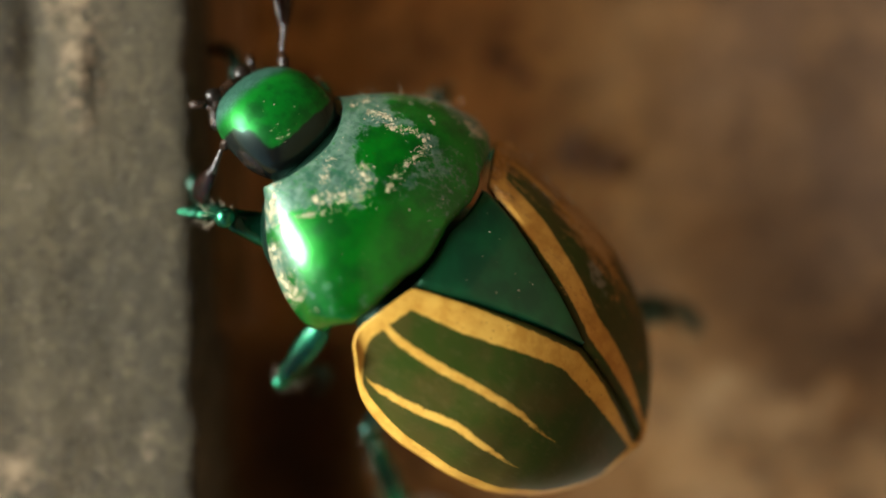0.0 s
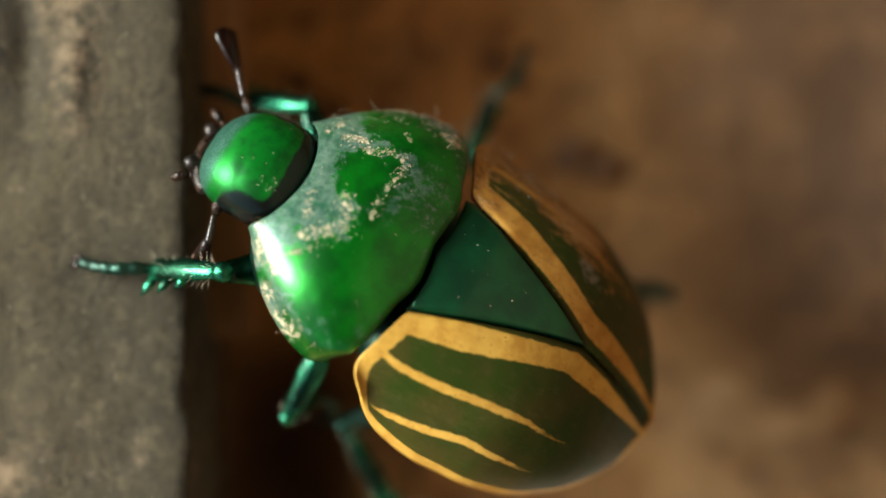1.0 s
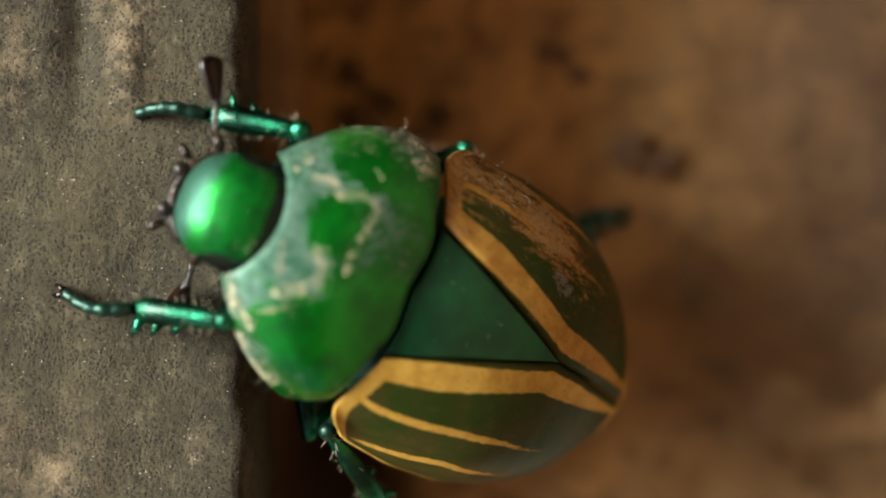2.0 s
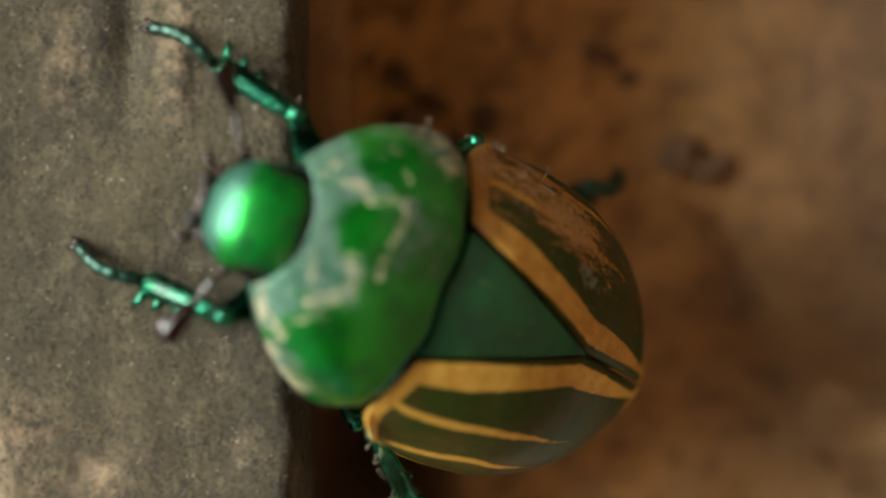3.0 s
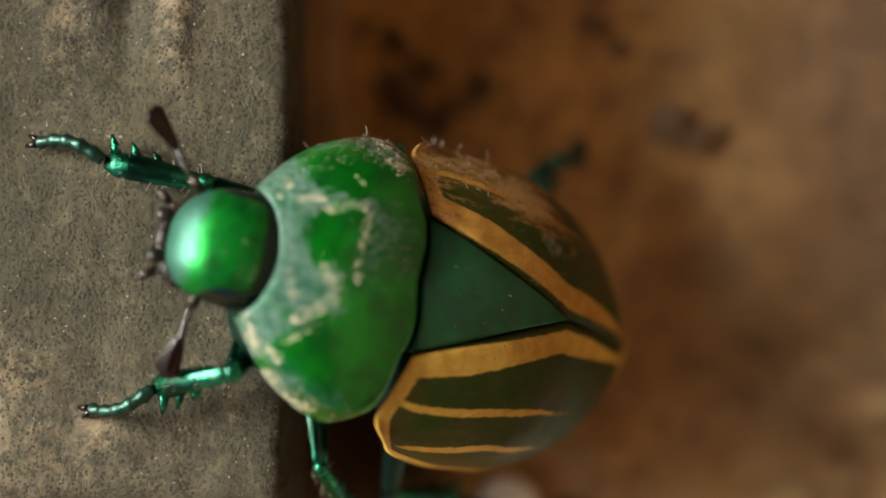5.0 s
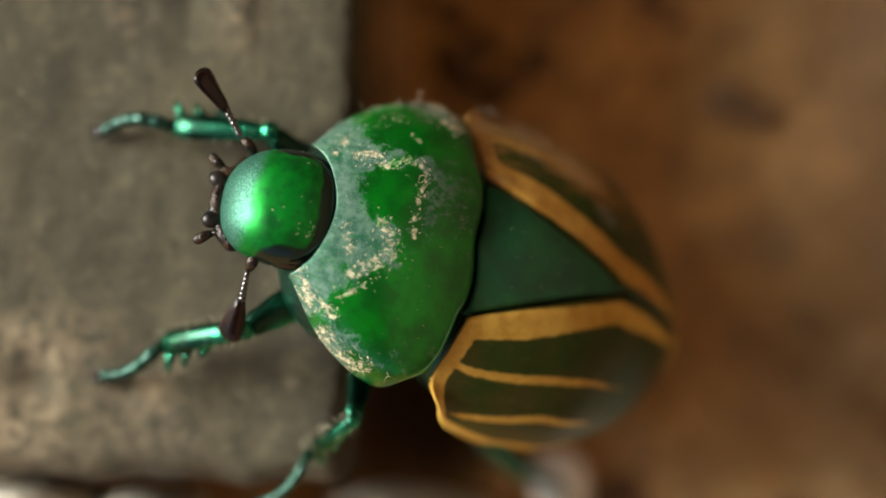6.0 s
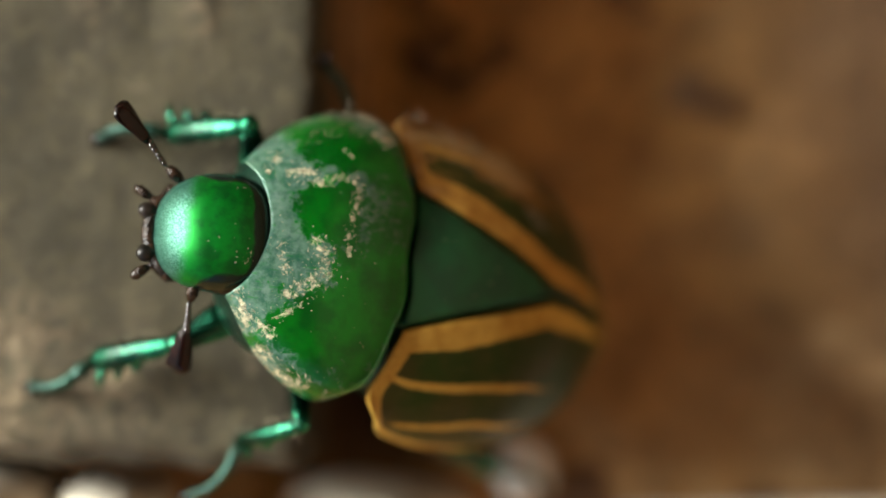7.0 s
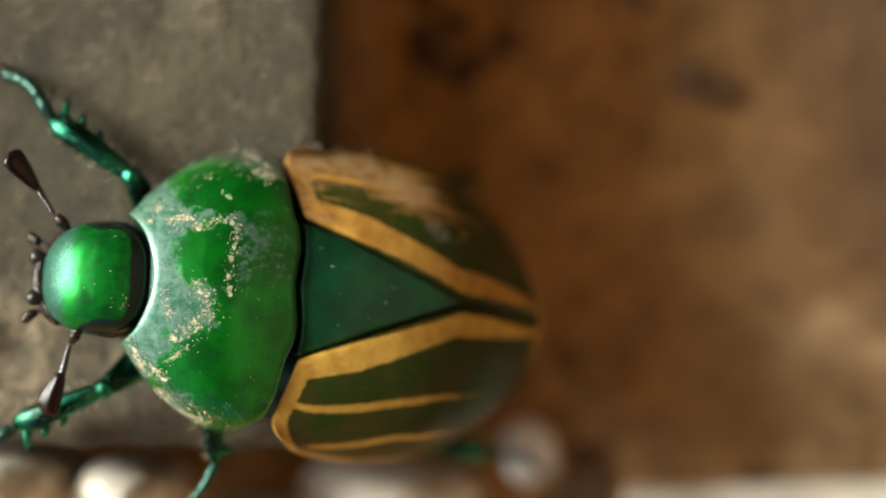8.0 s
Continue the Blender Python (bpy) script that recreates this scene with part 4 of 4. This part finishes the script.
FOOT_ROWS = {  # per leg: seconds, ankle x, y, z, toe x, y, z in mm
    "left_front": [
        (0, -6.4, 1.7, 0.0, -6.8, 2.8, -1.0),
        (0.2, -5.6, 1.8, 0.0, -6.6, 4.7, 0.3),
        (0.5, -9.0, -1.1, 1.2, -13.2, -1.0, 0.3),
        (0.7, -8.1, -3.7, 1.2, -11.6, -4.7, 0.3),
        (1, -8.6, -0.9, 1.2, -12.6, -0.4, 0.3),
        (1.2, -8.3, -3.4, 1.2, -12.4, -2.7, 0.3),
        (2.3, -13.6, -2.6, 1.2, -17.5, -1.5, 0.3),
        (2.5, -14.4, 2.6, 1.2, -18.2, 4.6, 0.3),
        (2.7, -15.2, -0.2, 1.2, -18.6, -0.3, 0.3),
        (3, -13.8, -1.6, 1.2, -17.5, 0.3, 0.3),
        (3.2, -13.2, -8.3, 1.2, -16.7, -10.9, 0.3),
        (3.5, -12.6, -10.0, 1.2, -14.4, -11.7, 0.3),
        (4, -12.4, -9.8, 1.2, -15.9, -11.0, 0.3),
        (4.5, -12.3, -9.2, 1.2, -16.1, -10.0, 0.3),
        (4.7, -12.0, -9.0, 1.2, -16.1, -10.4, 0.3),
        (5, -12.9, -8.7, 1.2, -16.2, -9.9, 0.3),
        (5.2, -13.1, -8.4, 1.2, -16.2, -9.9, 0.3),
        (6.3, -16.0, -8.5, 1.6, -19.5, -10.4, 0.3),
        (6.5, -16.2, -8.6, 1.6, -19.7, -10.5, 0.3),
        (6.8, -15.7, -9.1, 1.6, -19.6, -10.8, 0.3),
        (7, -16.7, -9.9, 1.6, -20.3, -11.5, 0.3),
        (7.2, -18.1, -14.1, 1.6, -20.4, -16.4, 0.3),
        (7.5, -20.9, -13.4, 1.6, -24.1, -14.8, 0.3),
        (8, -21.1, -13.9, 1.6, -24.2, -15.3, 0.3),
    ],
    "right_front": [
        (0, -4.8, 7.9, -2.0, -5.9, 9.5, -4.0),
        (0.5, -4.4, 7.6, -4.0, -6.7, 7.3, -5.0),
        (1, -4.4, 7.3, -4.0, -7.1, 7.5, -4.5),
        (1.2, -3.9, 7.1, -3.0, -7.0, 7.1, -3.0),
        (2.3, -9.5, 5.9, 1.2, -13.3, 6.0, 0.3),
        (2.5, -6.4, 9.9, 1.2, -7.7, 11.9, 0.3),
        (2.7, -6.4, 11.0, 1.2, -7.4, 12.8, 0.3),
        (3, -10.5, 8.4, 1.2, -13.8, 10.3, 0.3),
        (3.2, -14.3, 3.2, 1.2, -18.6, 3.0, 0.3),
        (3.5, -12.5, 4.7, 1.2, -15.6, 7.1, 0.3),
        (4, -15.3, 0.1, 1.2, -19.3, 0.5, 0.3),
        (4.5, -14.1, 1.7, 1.2, -17.8, 2.6, 0.3),
        (4.7, -13.5, 3.1, 1.2, -17.2, 4.7, 0.3),
        (5, -15.6, 1.9, 1.2, -19.5, 2.9, 0.3),
        (5.2, -15.6, 2.6, 1.2, -19.5, 2.7, 0.3),
        (6.3, -14.9, 1.6, 1.4, -18.9, 1.2, 0.3),
        (6.5, -14.1, 1.7, 1.4, -18.1, 1.2, 0.3),
        (6.8, -13.0, 1.1, 1.4, -16.6, 0.9, 0.3),
        (7, -13.6, 0.9, 1.4, -17.4, 0.5, 0.3),
        (7.2, -14.9, -1.1, 1.4, -18.7, -1.0, 0.3),
        (7.5, -20.3, -1.3, 1.4, -24.3, -0.1, 0.3),
        (8, -19.8, 0.9, 1.4, -22.5, 3.2, 0.3),
    ],
    "left_mid": [
        (0, -1.7, -6.2, -4.0, -1.5, -7.8, -8.0),
        (0.5, -1.2, -7.0, -4.0, -1.0, -8.7, -8.0),
        (1, -1.0, -7.3, -4.5, -0.9, -9.0, -8.0),
        (2.3, -2.4, -7.0, -7.0, -3.4, -7.8, -10.0),
        (3, -1.8, -8.0, -7.0, -2.8, -9.0, -10.0),
        (3.5, -4.4, -13.2, -3.0, -6.1, -14.8, -5.0),
        (4.5, -4.0, -14.3, -2.0, -5.9, -16.5, -4.0),
        (4.7, -4.1, -13.5, -3.5, -4.5, -16.0, -4.0),
        (5, -4.1, -14.8, -4.0, -4.6, -17.1, -4.0),
        (5.2, -4.9, -14.7, -3.5, -6.2, -17.0, -2.0),
        (6.3, -9.1, -13.2, 1.2, -11.6, -15.8, 0.3),
        (6.5, -9.2, -13.4, 1.2, -11.4, -16.1, 0.3),
        (6.8, -9.1, -13.7, 1.2, -11.6, -16.1, 0.3),
        (7, -9.8, -13.5, 1.2, -12.4, -16.5, 0.3),
        (7.2, -9.5, -13.6, 1.2, -11.8, -16.6, 0.3),
        (7.5, -11.1, -14.9, 1.2, -13.4, -17.7, 0.3),
        (8, -11.4, -15.3, 1.2, -13.7, -17.9, 0.3),
    ],
    "left_hind": [
        (0, 2.6, -13.6, -6.0, 3.0, -17.8, -10.0),
        (1, 2.6, -13.3, -6.0, 3.0, -17.5, -10.0),
        (2.3, -1.2, -12.8, -3.5, 0.4, -16.5, -9.5),
        (2.5, -1.3, -13.1, -3.5, 0.4, -16.7, -9.5),
        (3, -1.3, -12.8, -3.5, 0.3, -16.3, -9.5),
        (3.5, 0.5, -14.3, -6.5, 3.4, -17.6, -12.5),
        (4.5, 0.7, -14.5, -9.0, 3.7, -18.0, -14.5),
        (5.2, 1.8, -14.8, -9.0, 4.9, -17.1, -14.5),
        (6.3, 2.6, -15.4, -10.5, 5.6, -17.6, -14.5),
        (6.5, 2.6, -15.4, -10.5, 5.6, -17.6, -14.5),
        (7, 3.6, -16.0, -10.5, 7.0, -17.6, -14.5),
        (7.5, 4.4, -16.4, -10.5, 8.0, -17.7, -14.5),
        (8, 4.4, -16.4, -10.5, 8.0, -17.7, -14.5),
    ],
    "right_mid": [
        (0, 4.6, 7.1, -6.0, 5.8, 8.4, -12.0),
        (0.5, 7.0, 6.2, -6.0, 9.1, 7.3, -10.0),
        (1, 8.7, 8.4, -9.0, 10.7, 11.3, -11.0),
        (1.2, 3.8, 6.0, -6.0, 0.4, 7.4, -8.0),
        (2.3, -0.4, 2.9, -7.0, -1.8, 4.1, -10.0),
        (3, -1.1, 2.9, -7.0, -2.6, 4.4, -10.0),
        (3.5, -4.0, 0.6, -7.0, -5.3, 0.0, -10.0),
        (4.5, -4.5, -0.2, -7.0, -5.4, -0.8, -10.0),
        (5.2, -5.5, 0.3, -6.0, -6.5, 0.0, -9.0),
        (6.3, -6.2, 0.9, -4.0, -7.3, 1.4, -4.0),
        (7, -5.7, 1.7, -3.0, -6.2, 3.9, -1.5),
        (7.5, -7.2, -0.8, -4.0, -8.2, 1.1, -1.0),
        (8, -8.4, -0.5, -4.0, -9.7, 1.1, 0.2),
    ],
    "right_hind": [
        (0, 16.8, -3.6, -9.0, 19.2, -5.5, -14.0),
        (1, 15.6, -2.3, -9.0, 18.1, -3.0, -14.0),
        (2.3, 8.8, 2.1, -10.0, 11.1, 2.7, -14.5),
        (3.5, 6.2, 3.2, -10.0, 9.5, 4.4, -14.5),
        (4.5, 5.8, 2.7, -10.0, 8.8, 4.2, -14.5),
        (5.2, 5.6, 2.2, -10.0, 8.1, 3.9, -14.5),
        (6.3, 0.6, 0.5, -10.0, 3.1, 1.3, -14.5),
        (8, -1.6, -1.6, -10.0, 1.1, -0.5, -14.5),
    ],
}


def body_pose(t):
    x, y, z, rx, ry, rz = glide(BODY_ROWS, t)
    return pose(x, y, z, rx, ry, rz)


def bone(a, b, up):
    """The pose at a that points its x axis at b."""
    d = (b - a).normalized()
    side = up.cross(d).normalized()
    m = Matrix((d, side, d.cross(side))).transposed().to_4x4()
    m.translation = a * MM
    return m


def leg_joints(key, t):
    """Hip, knee, ankle and toe in the beetle's space, in mm."""
    hip, fl, tl, sl, thick, bulge = LEGS[key]
    to_body = body_pose(t).inverted()
    row = glide(FOOT_ROWS[key], t)
    hip, ankle, toe = Vector(hip), to_body @ Vector(row[:3]), to_body @ Vector(row[3:])
    reach = ankle - hip
    d = min(max(reach.length, 1.2), (fl + tl) * 0.985)
    ankle = hip + reach.normalized() * d
    a = (d * d + fl * fl - tl * tl) / (2 * d)
    h = math.sqrt(max(fl * fl - a * a, 0.0))
    pole = Vector(glide(BULGE_ROWS[key], t)) if key in BULGE_ROWS else Vector(bulge)
    pole = (pole - pole.dot(reach.normalized()) * reach.normalized()).normalized()
    return hip, hip + reach.normalized() * a + pole * h, ankle, toe


def motions():
    walk(BEETLE, [(t, Matrix.Translation(m.translation * MM) @ m.to_3x3().to_4x4()) for t in TIMES for m in [body_pose(t)]])
    for key, (femur, tibia, tarsus) in LEG_PARTS.items():
        rows = [(t, leg_joints(key, t)) for t in TIMES]
        up = Vector((0.05, 0.1, 1))
        walk(femur, [(t, bone(j[0], j[1], up)) for t, j in rows])
        walk(tibia, [(t, bone(j[1], j[2], up)) for t, j in rows])
        walk(tarsus, [(t, bone(j[2], j[3], up)) for t, j in rows])
    walk(HEAD, [(t, pose((8.75 + dx) * MM, dy * MM, -2.9 * MM, 0, 8 - 8 * dx, math.degrees(math.atan(dy / 2.6)))) for t in TIMES
                for dx, dy in [glide(HEAD_ROWS, t)]])
    for side, antenna, rows in ((1, ANTENNAE[0], LEFT_ANTENNA), (-1, ANTENNAE[1], RIGHT_ANTENNA)):
        walk(antenna, [(t, pose((1.7 if side < 0 else 0.9) * MM, 2.25 * side * MM, -0.3 * MM, 0, dip, yaw)) for t in TIMES for yaw, dip in [glide(rows, t)]])


motions()
